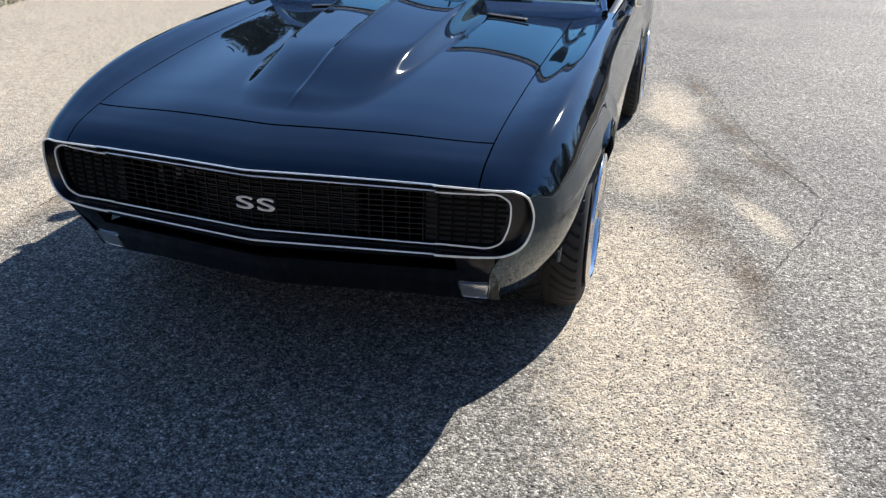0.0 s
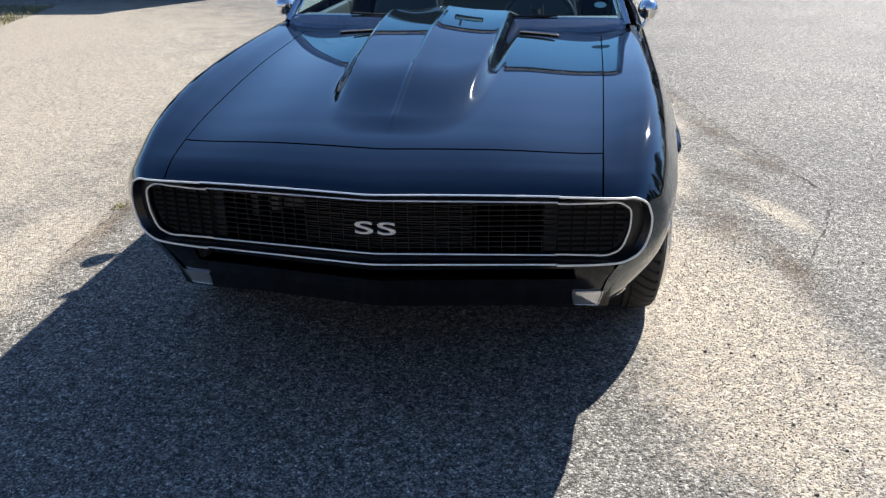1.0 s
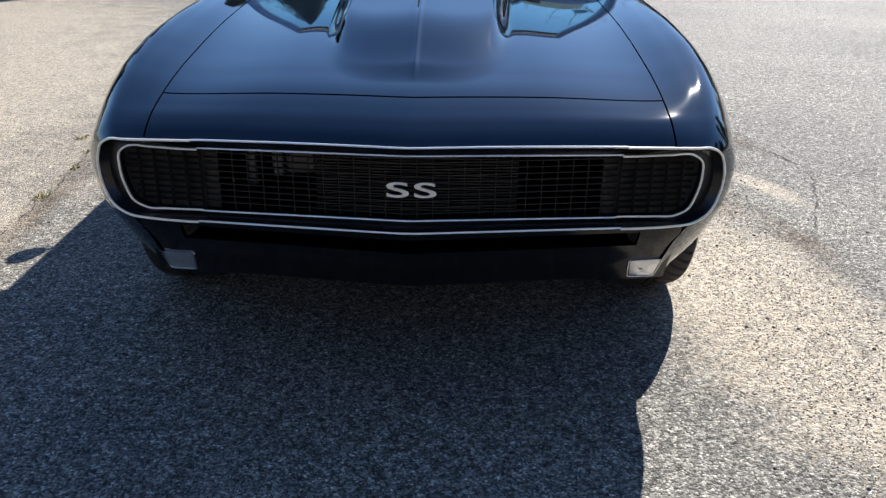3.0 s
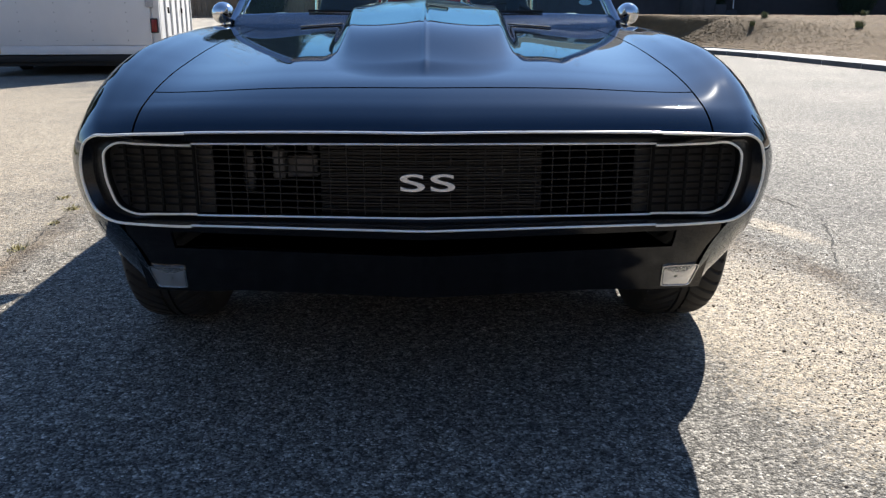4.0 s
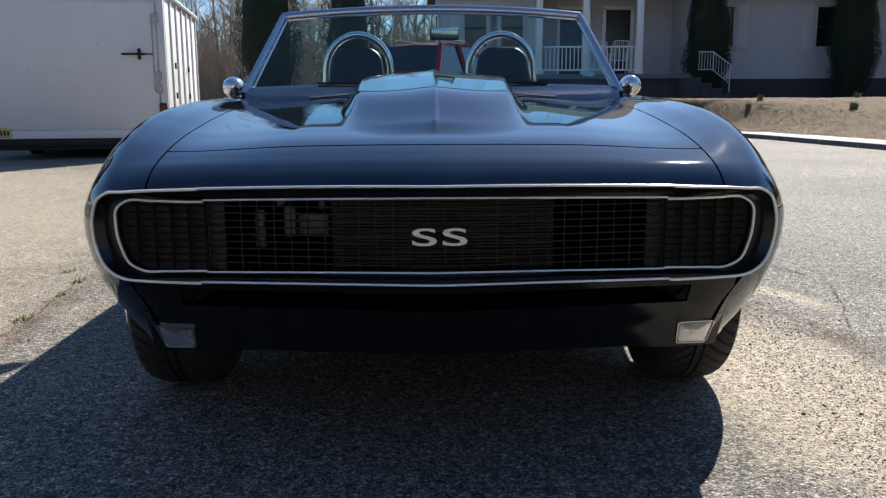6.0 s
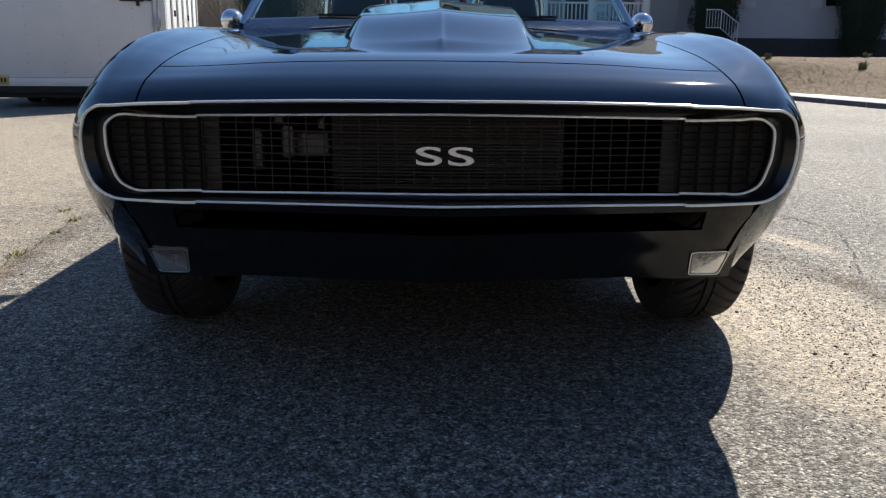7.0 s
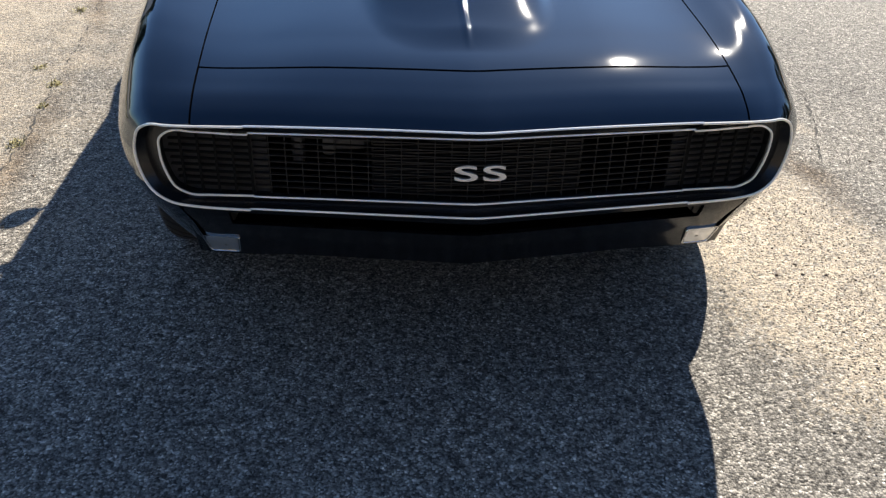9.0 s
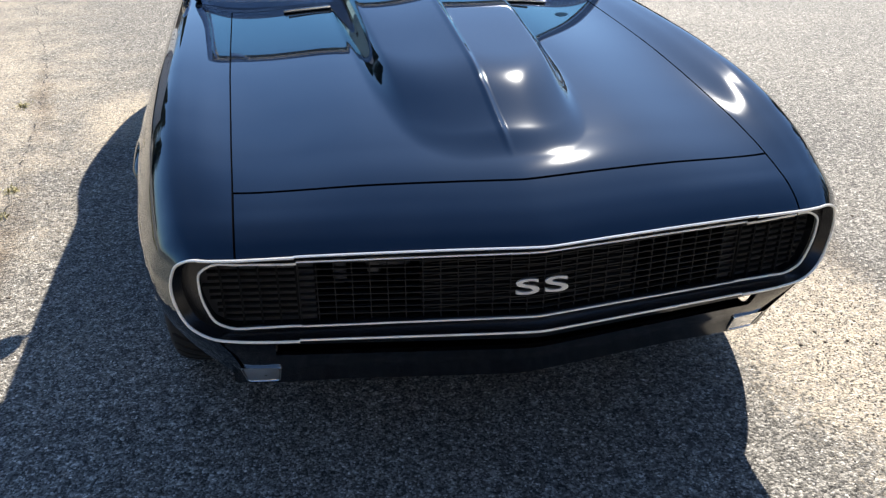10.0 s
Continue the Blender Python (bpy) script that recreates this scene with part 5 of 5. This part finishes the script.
PORCH = worn("grey_deck_paint", (0.16, 0.16, 0.17), 0.7, scale=6)
DARKDOOR = worn("dark_door", (0.035, 0.035, 0.04), 0.35, scale=5)
build_house()


def porch_chair():
    chair = holder("porch_chair", "white tubular metal chair on the porch", "chair", "chairs on the porch")
    for sx in (-0.24, 0.24):
        bm = bmesh.new()
        tube(bm, [(sx, -0.24, 0), (sx, -0.22, 0.62), (sx, 0.20, 0.62)], 0.014, 6)
        part("front_leg", bm, WHITE, chair)
        bm = bmesh.new()
        tube(bm, [(sx, 0.30, 0), (sx, 0.22, 0.42), (sx * 0.98, 0.33, 0.98), (sx * 0.7, 0.34, 1.03)], 0.014, 6)
        part("back_leg", bm, WHITE, chair)
    bm = bmesh.new()
    box(bm, (0.46, 0.46, 0.02), (0, 0, 0.43), 0.006)
    part("seat", bm, WHITE, chair)
    bm = bmesh.new()
    tube(bm, [(-0.17, 0.34, 1.03), (0.17, 0.34, 1.03)], 0.014, 6)
    for i in range(7):
        tube(bm, [(-0.18 + i * 0.06, 0.24, 0.45), (-0.18 + i * 0.06, 0.34, 1.02)], 0.008, 5)
    part("backrest", bm, WHITE, chair)
    return chair


_c = porch_chair()
_c.matrix_basis = FAR @ pose(5.24, HY - 0.2, 1.64, 0, 0, 12)
copy_thing(_c, Matrix.Translation(FAR @ Vector((5.68, HY - 0.3, 1.64))) @ pose(0, 0, 0, 0, 0, -22))


# ---- trailer ----
def build_trailer():
    """Its rear right corner stands at the origin; the rear faces -y, the body runs to -x and +y."""
    W, L, H, Z = 2.75, 4.2, 2.62, 0.32
    t = holder("cargo_trailer", "white enclosed cargo trailer with riveted panels", "trailer", m=pose(-4.22, 11.9, 0, 0, 0, 8.6))
    bm = bmesh.new()
    box(bm, (W - 0.06, L - 0.06, H - Z - 0.04), (-W / 2, L / 2, (H + Z) / 2), 0.01)
    part("body", bm, TRAILER_WHITE, t)
    # rear: one wide ramp door
    w = W - 0.26
    x = -0.13 - w / 2
    bm = bmesh.new()
    box(bm, (w - 0.012, 0.035, H - Z - 0.32), (x, 0.012, (H + Z) / 2 - 0.02), 0.006)
    d = part("rear_door", bm, TRAILER_WHITE, t, "white riveted rear door")
    for k in range(5):
        bm = bmesh.new()
        for j in range(15):
            bmesh.ops.create_icosphere(bm, subdivisions=1, radius=0.007, matrix=Matrix.Translation((-0.50 - k * 0.53, -0.006, Z + 0.22 + j * 0.14)))
        part("rivet_row", bm, STEEL, d)
    for x in (-0.055, -W + 0.055):
        bm = bmesh.new()
        box(bm, (0.11, 0.06, H - Z), (x, 0.01, (H + Z) / 2), 0.012)
        part("corner_post", bm, TRAILER_POST, t)
    for z in (Z + 0.07, H - 0.07):
        bm = bmesh.new()
        box(bm, (W - 0.22, 0.055, 0.13), (-W / 2, 0.012, z), 0.008)
        part("cross_rail", bm, TRAILER_WHITE, t)
    # latch bar, hinges
    bm = bmesh.new()
    tube(bm, [(-0.19, -0.03, 1.05), (-0.19, -0.03, 2.25)], 0.011, 8)
    lk = part("lock_rod", bm, GALVANISED, t, "upright steel lock rod")
    bm = bmesh.new()
    box(bm, (0.36, 0.025, 0.035), (-0.49, -0.05, 1.64), 0.006)
    box(bm, (0.05, 0.04, 0.17), (-0.40, -0.035, 1.64), 0.008)
    tube(bm, [(-0.33, -0.04, 1.64), (-0.19, -0.035, 1.64)], 0.009, 8)
    part("latch_handle", bm, BLACK, lk, "black latch handle")
    for z in (1.10, 1.30, 2.20):
        bm = bmesh.new()
        box(bm, (0.10, 0.03, 0.13), (-0.13, -0.03, z), 0.006)
        part("bracket", bm, GALVANISED, lk)
    # lamps and plate
    bm = bmesh.new()
    box(bm, (0.115, 0.030, 0.225), (-0.085, -0.026, 0.76), 0.014, segments=3)
    tl = part("tail_lamp", bm, BLACK, t, "oval red tail lamp in a dark rim")
    bm = bmesh.new()
    box(bm, (0.085, 0.040, 0.190), (-0.085, -0.034, 0.76), 0.019, segments=4)
    part("lens", bm, REDLENS, tl)
    bm = bmesh.new()
    box(bm, (0.075, 0.045, 0.155), (-W + 0.055, -0.03, 0.76), 0.015)
    part("tail_lamp", bm, REDLENS, t, "red tail lamp")
    bm = bmesh.new()
    box(bm, (0.30, 0.012, 0.15), (-2.55, -0.022, 0.42), 0.004)
    pl = part("number_plate", bm, YELLOW, t, "yellow number plate")
    for k in range(5):
        bm = bmesh.new()
        box(bm, (0.028, 0.004, 0.07), (-2.65 + k * 0.05, -0.030, 0.42))
        part("bar", bm, BLACK, pl)
    # right side: seams, posts, side door, awning rail
    for k in range(7):
        bm = bmesh.new()
        box(bm, (0.03, 0.05, H - Z - 0.06), (-0.012, 0.10 + k * (L - 0.2) / 6, (H + Z) / 2), 0.006)
        part("side_seam", bm, TRAILER_POST, t)
    for y in (0.95, 2.6):
        for z in (1.0, 1.5):
            bm = bmesh.new()
            box(bm, (0.03, 0.05, 0.10), (0.008, y, z), 0.006)
            part("hinge", bm, BLACK, t)
    bm = bmesh.new()
    box(bm, (W + 0.04, L + 0.04, 0.05), (-W / 2, L / 2, H), 0.02)
    part("roof_cap", bm, TRAILER_WHITE, t)
    bm = bmesh.new()
    tube(bm, [(0.02, -0.02, H - 0.02), (0.02, L, H - 0.02)], 0.03, 8)
    part("drip_rail", bm, TRAILER_POST, t)
    # frame, wheels
    bm = bmesh.new()
    # chassis deepened in black to stand for the shade under the trailer
    box(bm, (W - 0.1, L - 0.1, 0.19), (-W / 2, L / 2, Z - 0.08), 0.01)
    part("chassis_and_shade", bm, BLACK, t)
    bm = bmesh.new()
    box(bm, (W - 0.3, 0.10, 0.10), (-W / 2, 0.05, Z - 0.06), 0.01)
    part("bumper_bar", bm, BLACK, t)
    for x in (-0.18, -W + 0.18):
        for y in (1.75, 2.6):
            bm = bmesh.new()
            lathe(bm, [(-0.10, 0.19), (-0.105, 0.28), (-0.07, 0.335), (0.07, 0.335), (0.105, 0.28), (0.10, 0.19)], "x", 32)
            wh = part("wheel", bm, RUBBER, t, "black trailer tyre", m=pose(x, y, 0.335))
            bm = bmesh.new()
            lathe(bm, [(-0.06, 0.0005), (-0.06, 0.19), (0.06, 0.19), (0.05, 0.10), (0.07, 0.0005)], "x", 24)
            part("rim", bm, STEEL, wh)
    bm = bmesh.new()
    tube(bm, [(-0.3, L, 0.36), (-W / 2, L + 1.2, 0.42), (-W + 0.3, L, 0.36)], 0.05, 8)
    tube(bm, [(-W / 2, L + 1.15, 0.45), (-W / 2, L + 1.15, 0.0)], 0.035, 8)
    part("tongue", bm, BLACK, t)


TRAILER_POST = worn("trailer_trim", (0.66, 0.66, 0.66), 0.45, 0.2, scale=5, spread=0.06, bump=0.03)
build_trailer()


# ---- red car behind ----
def build_red_car():
    """Rear faces -y, about its middle of the rear bumper."""
    rc = holder("parked_car", "tall red estate car parked with its rear towards the convertible", "car", m=pose(-0.58, 15.1, 0, 0, 0, -27))
    up = pose(0, 0, 0.13) @ Matrix.Diagonal((1, 1, 1.2, 1))
    ST2 = ((0.0, 0.70, 0.62, 0.30), (0.10, 0.86, 0.72, 0.28), (1.0, 0.90, 0.78, 0.25), (2.2, 0.90, 0.80, 0.25), (3.2, 0.89, 0.78, 0.25), (4.1, 0.80, 0.70, 0.28), (4.3, 0.62, 0.6, 0.34))
    bm = bmesh.new()
    rows = []
    for y, w, zs, zb in ST2:
        belt = 1.11 if y < 2.6 else 1.11 - (y - 2.6) * 0.24
        half = [(0, belt + 0.015), (w * 0.6, belt + 0.01), (w * 0.92, belt), (w, belt - 0.22), (w, zs), (w * 0.98, zb + 0.1), (w * 0.9, zb)]
        rows.append([(-x, y, z) for x, z in half[:0:-1]] + [(x, y, z) for x, z in half])
    vs = grid_faces(bm, rows)
    bm.faces.new(vs[0][::-1]), bm.faces.new(vs[-1])
    part("body", bm, REDPAINT, rc, "glossy red body", 40, m=up)
    # cabin: pillars and roof red, glass dark
    bm = bmesh.new()
    rows = [[(-w + (0.0), y, z), (0, y, z + 0.03), (w, y, z)] for y, w, z in ((0.52, 0.60, 1.545), (0.9, 0.62, 1.60), (1.6, 0.62, 1.61), (2.1, 0.60, 1.58))]
    grid_faces(bm, rows)
    bmesh.ops.solidify(bm, geom=bm.faces[:], thickness=0.05)
    part("roof", bm, REDPAINT, rc, angle=40, m=up)
    for pts in (((-0.78, 0.06, 1.10), (-0.60, 0.54, 1.55)), ((0.78, 0.06, 1.10), (0.60, 0.54, 1.55)), ((0.80, 1.35, 1.10), (0.61, 1.35, 1.58)), ((-0.80, 1.35, 1.10), (-0.61, 1.35, 1.58)), ((0.74, 2.85, 1.10), (0.59, 2.08, 1.56)), ((-0.74, 2.85, 1.10), (-0.59, 2.08, 1.56))):
        bm = bmesh.new()
        tube(bm, pts, 0.055, 8)
        part("pillar", bm, REDPAINT, rc, m=up)
    bm = bmesh.new()
    grid_faces(bm, [[(-0.75, 0.07, 1.10), (0, 0.03, 1.10), (0.75, 0.07, 1.10)], [(-0.58, 0.53, 1.55), (0, 0.48, 1.57), (0.58, 0.53, 1.55)]])
    part("rear_window", bm, DARKGLASS, rc, "dark rear window", m=up)
    for sd in (1, -1):
        for a, b, c, d in ((0.15, 1.30, 0.56, 1.30), (1.40, 2.78, 1.40, 2.08)):
            bm = bmesh.new()
            vs = [bm.verts.new(p) for p in ((sd * 0.795, a, 1.10), (sd * 0.795, b, 1.10), (sd * 0.605, d, 1.56), (sd * 0.605, c, 1.56))]
            bm.faces.new(vs)
            part("side_window", bm, DARKGLASS, rc, m=up)
    bm = bmesh.new()
    grid_faces(bm, [[(-0.73, 2.86, 1.10), (0.73, 2.86, 1.10)], [(-0.57, 2.10, 1.57), (0.57, 2.10, 1.57)]])
    part("front_window", bm, DARKGLASS, rc, m=up)
    for sd in (1, -1):
        bm = bmesh.new()
        tube(bm, [(sd * 0.52, 0.65, 1.62), (sd * 0.52, 0.75, 1.66), (sd * 0.52, 1.9, 1.67), (sd * 0.52, 2.0, 1.62)], 0.014, 6)
        part("roof_rail", bm, BLACK, rc, m=up)
        bm = bmesh.new()
        box(bm, (0.20, 0.08, 0.18), (sd * 0.68, 0.06, 0.82), 0.03)
        part("tail_lamp", bm, REDLENS, rc, m=up)
        for y in (0.75, 3.35):
            bm = bmesh.new()
            lathe(bm, [(-0.09, 0.19), (-0.095, 0.27), (-0.06, 0.315), (0.06, 0.315), (0.095, 0.27), (0.09, 0.19), (0.05, 0.18), (0.06, 0.0005)], "x", 32)
            part("wheel", bm, RUBBER, rc, m=pose(sd * 0.80, y, 0.315, 0, 0, 0 if sd > 0 else 180))


build_red_car()


# ---- woods ----
def grow(seed, height, spread, thin):
    """A bare tree: (trunk bmesh, crown bmesh)."""
    rnd = random.Random(seed)
    trunk, crown = bmesh.new(), bmesh.new()

    def limb(p, d, length, r, depth):
        pts, rad = [p], [r]
        n = 5 if depth < 2 else 3
        for i in range(n):
            d = (d + Vector((rnd.uniform(-1, 1), rnd.uniform(-1, 1), rnd.uniform(-0.3, 0.6))) * (0.10 if depth == 0 else 0.22)).normalized()
            p = p + d * length / n
            pts.append(p)
            rad.append(max(0.004, r * (1 - 0.75 * (i + 1) / n)))
        tube(trunk if depth == 0 else crown, pts, rad, 7 if depth == 0 else 4 if depth == 1 else 3, caps=False)
        if depth >= 3:
            return
        kids = (11, 6, 5)[depth]
        for k in range(kids):
            f = rnd.uniform(0.30 if depth == 0 else 0.15, 1.0)
            q = pts[min(n, int(f * n) + 1)].lerp(pts[int(f * n) if int(f * n) < n else n], 0.5)
            a = rnd.uniform(0, math.tau)
            side = Vector((math.cos(a), math.sin(a), rnd.uniform(0.1, 0.9)))
            limb(q, (d * 0.5 + side * spread).normalized(), length * rnd.uniform(0.28, 0.48), max(0.005, r * (1 - 0.75 * f) * 0.6), depth + 1)
    limb(Vector((0, 0, -0.1)), Vector((0, 0, 1)), height, height * 0.013 * thin, 0)
    return trunk, crown


def build_woods():
    rnd = random.Random(11)
    kinds = []
    for i in range(5):
        a, b = grow(20 + i, rnd.uniform(8, 12), rnd.uniform(0.7, 1.1), rnd.uniform(0.8, 1.3))
        t = holder("bare_tree", "leafless grey tree at the wood's edge", "tree", "bare trees")
        part("trunk", a, BARK, t, angle=60)
        part("crown", b, BARK, t, "bare twiggy crown", angle=0)
        kinds.append(t)
    spots = []
    for i in range(150):
        x = rnd.uniform(-34, 4)
        spots.append((x * 1.5, rnd.uniform(64, 112)))
    for i in range(16):
        spots.append((rnd.uniform(24, 60), rnd.uniform(45, 80)))
    # the wood goes on beside the drive; behind the camera, unseen trees added for reflections
    for i in range(50):
        spots.append((rnd.uniform(34, 60), rnd.uniform(-20, 46)))
    for i in range(60):
        spots.append((rnd.uniform(4, 64), rnd.uniform(50, 85)))
    for i in range(60):
        spots.append((rnd.uniform(-40, 40), rnd.uniform(-44, -20)))
    for i, (x, y) in enumerate(spots):
        m = pose(x, y, 0, rnd.uniform(-3, 3), rnd.uniform(-3, 3), rnd.uniform(0, 360)) @ Matrix.Scale(1.1 if y > 60 and x < 4 else 1.4 if y < 46 and x > 24 else 1.0, 4)
        if i < 5:
            kinds[i].matrix_basis = m
        else:
            copy_thing(kinds[i % 5], m)
    # thicket of saplings far back; those behind the camera are added for reflections
    verts, faces = [], []
    for i in range(56000):
        x, y = (rnd.uniform(-80, 6), rnd.uniform(64, 115)) if i < 20000 else (rnd.uniform(6, 70), rnd.uniform(50, 95)) if i < 29000 else (rnd.uniform(34, 62), rnd.uniform(-15, 50)) if i < 34000 else (rnd.uniform(-55, 55), rnd.uniform(-48, -20))
        big = 1.25 if i < 20000 else 1.0 if i < 34000 else 1.6
        h = rnd.uniform(2.0, 7.5) * rnd.uniform(0.6, 1.0) * big
        w = rnd.uniform(0.012, 0.05) * big
        p = Vector((x, y, 0))
        n = len(verts)
        bend = [Vector((rnd.uniform(-0.2, 0.2), rnd.uniform(-0.2, 0.2), 0)) for _ in range(2)]
        m1, m2, top = p + bend[0] + Vector((0, 0, h * 0.4)), p + bend[0] + bend[1] + Vector((0, 0, h * 0.75)), p + bend[1] * 3 + Vector((0, 0, h))
        verts += [p - Vector((w, 0, 0)), p + Vector((w, 0, 0)), m1 - Vector((w * 0.8, 0, 0)), m1 + Vector((w * 0.8, 0, 0)), m2 - Vector((w * 0.5, 0, 0)), m2 + Vector((w * 0.5, 0, 0)), top, m1 + Vector((rnd.uniform(-0.9, 0.9), 0, h * 0.3)), m2 + Vector((rnd.uniform(-0.8, 0.8), 0, h * 0.2))]
        faces += [(n, n + 1, n + 3, n + 2), (n + 2, n + 3, n + 5, n + 4), (n + 4, n + 5, n + 6), (n + 2, n + 3, n + 7), (n + 4, n + 5, n + 8)]
    me = bpy.data.meshes.new("thicket")
    me.from_pydata(verts, [], faces)
    tagged(part_mesh("thicket", me, BARK, angle=0), "dense leafless saplings far back, and unseen ones added behind the camera", "woods", kind="stuff")
    # dry undergrowth
    verts, faces = [], []
    for _ in range(22000):
        x, y = rnd.uniform(-62, 4), rnd.uniform(62, 98)
        h = rnd.uniform(0.6, 3.2) * rnd.random() ** 0.5
        a = rnd.uniform(0, 6.28)
        w = Vector((math.cos(a), math.sin(a), 0)) * rnd.uniform(0.008, 0.035)
        p, q = Vector((x, y, 0)), Vector((x + rnd.uniform(-0.5, 0.5), y + rnd.uniform(-0.4, 0.4), h))
        mid = p.lerp(q, 0.5) + Vector((rnd.uniform(-0.1, 0.1), 0, 0.1))
        n = len(verts)
        verts += [p - w, p + w, mid + w * 0.8, mid - w * 0.8, q]
        faces += [(n, n + 1, n + 2, n + 3), (n + 3, n + 2, n + 4)]
    me = bpy.data.meshes.new("undergrowth")
    me.from_pydata(verts, [], faces)
    tagged(part_mesh("undergrowth", me, BRUSH, angle=0), "dry brown undergrowth beneath the bare trees", "brush", kind="stuff")
    # leaf-strewn floor of the wood
    bm = bmesh.new()
    rows = []
    for y in np.linspace(61.5, 160, 20):
        rows.append([(x, y + (1.2 * noise.noise(Vector((x * 0.2, 0, 0))) if y < 62 else 0), 0.02 + 0.70 * (1 - smooth(-10.0, -4.0, x)) + 0.035 * max(0.0, y - 63)) for x in np.linspace(-120, 120, 60)])
    grid_faces(bm, rows)
    # pale bare ground rising to the wood's edge
    rise = bmesh.new()
    grid_faces(rise, [[(x, y, -0.01 + (0.70 * smooth(42.0, 62.0, y) + 0.05 * noise.noise(Vector((x, y, 3.0)) * 0.3)) * (1 - smooth(-10.0, -4.0, x))) for x in np.linspace(-90, -4, 50)] for y in np.linspace(42.0, 63.5, 14)])
    tagged(part("bank", rise, BANK, angle=60), "pale bare ground rising to the wood", "ground", kind="structure")
    tagged(part("wood_floor", bm, WOODFLOOR, angle=60), "brown leaf-covered ground under the trees", "ground", kind="structure")


BANK = worn("pale_bare_ground", (0.46, 0.41, 0.33), 0.95, scale=1.5, spread=0.3, bump=0.3)
WOODFLOOR = worn("leaf_floor", (0.20, 0.15, 0.10), 0.95, scale=2.5, spread=0.5, bump=0.6)
build_woods()


def evergreen(name, label, at, height, radius, seed, n=13000, pointed=0.75, core=0.60, spray=1.0):
    """A dense conifer: trunk, and a crown of many small upright sprays with an uneven outline."""
    rnd = random.Random(seed)
    t = holder(name, label, "tree", m=pose(*at))
    bm = bmesh.new()
    tube(bm, [(0, 0, -0.15), (0.02, 0, height * 0.5), (0, 0, height * 0.93)], [radius * 0.14, radius * 0.1, 0.02], 8)
    part("trunk", bm, BARK, t)
    verts, faces = [], []
    for _ in range(n):
        f = rnd.random() ** 0.8
        z = height * (0.02 + 0.97 * f)
        a = rnd.uniform(0, math.tau)
        lump = 1 + 0.30 * noise.noise(Vector((math.cos(a) * 1.8, math.sin(a) * 1.8, z * 1.1 + seed)))
        r = radius * lump * min(1.0, (0.55 + 1.8 * f)) * (1 - f ** (2.2 / pointed)) ** 0.75 * (0.45 + 0.55 * math.sqrt(rnd.random())) * (1.0 if spray < 2 else 0.75 + 0.6 * noise.noise(Vector((math.cos(a) * 2.5, math.sin(a) * 2.5, z * 0.9))))
        c = Vector((math.cos(a) * r, math.sin(a) * r, z))
        up = Vector((math.cos(a) * 0.5 + rnd.uniform(-0.3, 0.3), math.sin(a) * 0.5 + rnd.uniform(-0.3, 0.3), 1)).normalized() * rnd.uniform(0.07, 0.17) * spray
        w = Vector((-math.sin(a) + rnd.uniform(-0.5, 0.5), math.cos(a) + rnd.uniform(-0.5, 0.5), 0)) * rnd.uniform(0.015, 0.035) * spray
        k = len(verts)
        verts += [c - w * 0.3, c + up * 0.5 - w, c + up, c + up * 0.5 + w]
        faces += [(k, k + 1, k + 2, k + 3)]
    # inner mass of old growth behind the sprays
    rings = []
    for i in range(14):
        f = i / 13
        ring = []
        for k in range(14):
            a = k * math.tau / 14
            r = core * radius * min(1.0, (0.55 + 1.8 * f)) * max(0.02, 1 - f ** (2.2 / pointed)) ** 0.75 * (1 + 0.25 * noise.noise(Vector((math.cos(a) * 2, math.sin(a) * 2, f * height * 1.3 + seed))))
            ring.append(len(verts))
            verts.append(Vector((math.cos(a) * r, math.sin(a) * r, height * (0.04 + 0.93 * f))))
        rings.append(ring)
    for p, q in zip(rings, rings[1:]):
        for k in range(14):
            faces.append((p[k], p[(k + 1) % 14], q[(k + 1) % 14], q[k]))
    me = bpy.data.meshes.new("crown")
    me.from_pydata(verts, [], faces)
    part_mesh("crown", me, NEEDLE, t, "dense dark green crown", 0)


evergreen("cypress_shrub", "tall dark green columnar shrub against the house wall", (10.45, 30.2, 0.86), 5.0, 0.86, 1, 26000, 0.6, 0.78, 0.7)
evergreen("cypress_shrub", "tall dark green columnar shrub against the house wall", (16.0, 30.2, 0.86), 5.3, 0.95, 2, 28000, 0.6, 0.78, 0.7)
evergreen("cedar_tree", "dark green cedar at the wood's edge", (-7.75, 39.2, 0.0), 11.8, 1.75, 3, 30000, 0.75, 0.74)
evergreen("cedar_tree", "dark green cedar at the wood's edge", (-4.4, 45.0, 0.0), 9.0, 2.1, 4, 14000)
for _x, _y, _h, _r, _k in ((-15.0, 26.5, 10.5, 2.7, 5), (-12.8, 27.6, 9.6, 2.2, 6), (-18.8, 25.0, 9.0, 2.6, 7)):
    evergreen("pine_tree", "tall dark pine behind the white trailer", (_x, _y, 0.0), _h, _r, _k, 7000, 1.1, 0.3, 2.6)
# unseen pines added behind the camera to darken reflections and low skylight
for _i in range(4):
    _a = radians(-70 + 30.0 * _i + (60 if _i > 1 else 0))
    evergreen("pine_tree", "unseen dark pine behind the camera, added for reflections", (32.0 * math.sin(_a), -31.0 * math.cos(_a), 0.0), 13.0 + 2.0 * math.sin(_i * 1.7), 3.0, 40 + _i, 5000, 1.0, 0.45, 2.6)
# and of the one beyond the bed
for _i in range(6):
    _a = radians(46 + 8.5 * _i)
    evergreen("pine_tree", "dark pine in the wood beyond the bed", (36.0 * math.sin(_a), 36.0 * math.cos(_a) + 2.0 * math.sin(_i * 2.1), 0.0), 13.0 + 2.5 * math.sin(_i * 2.3), 3.1, 60 + _i, 5000, 1.0, 0.4, 2.6)
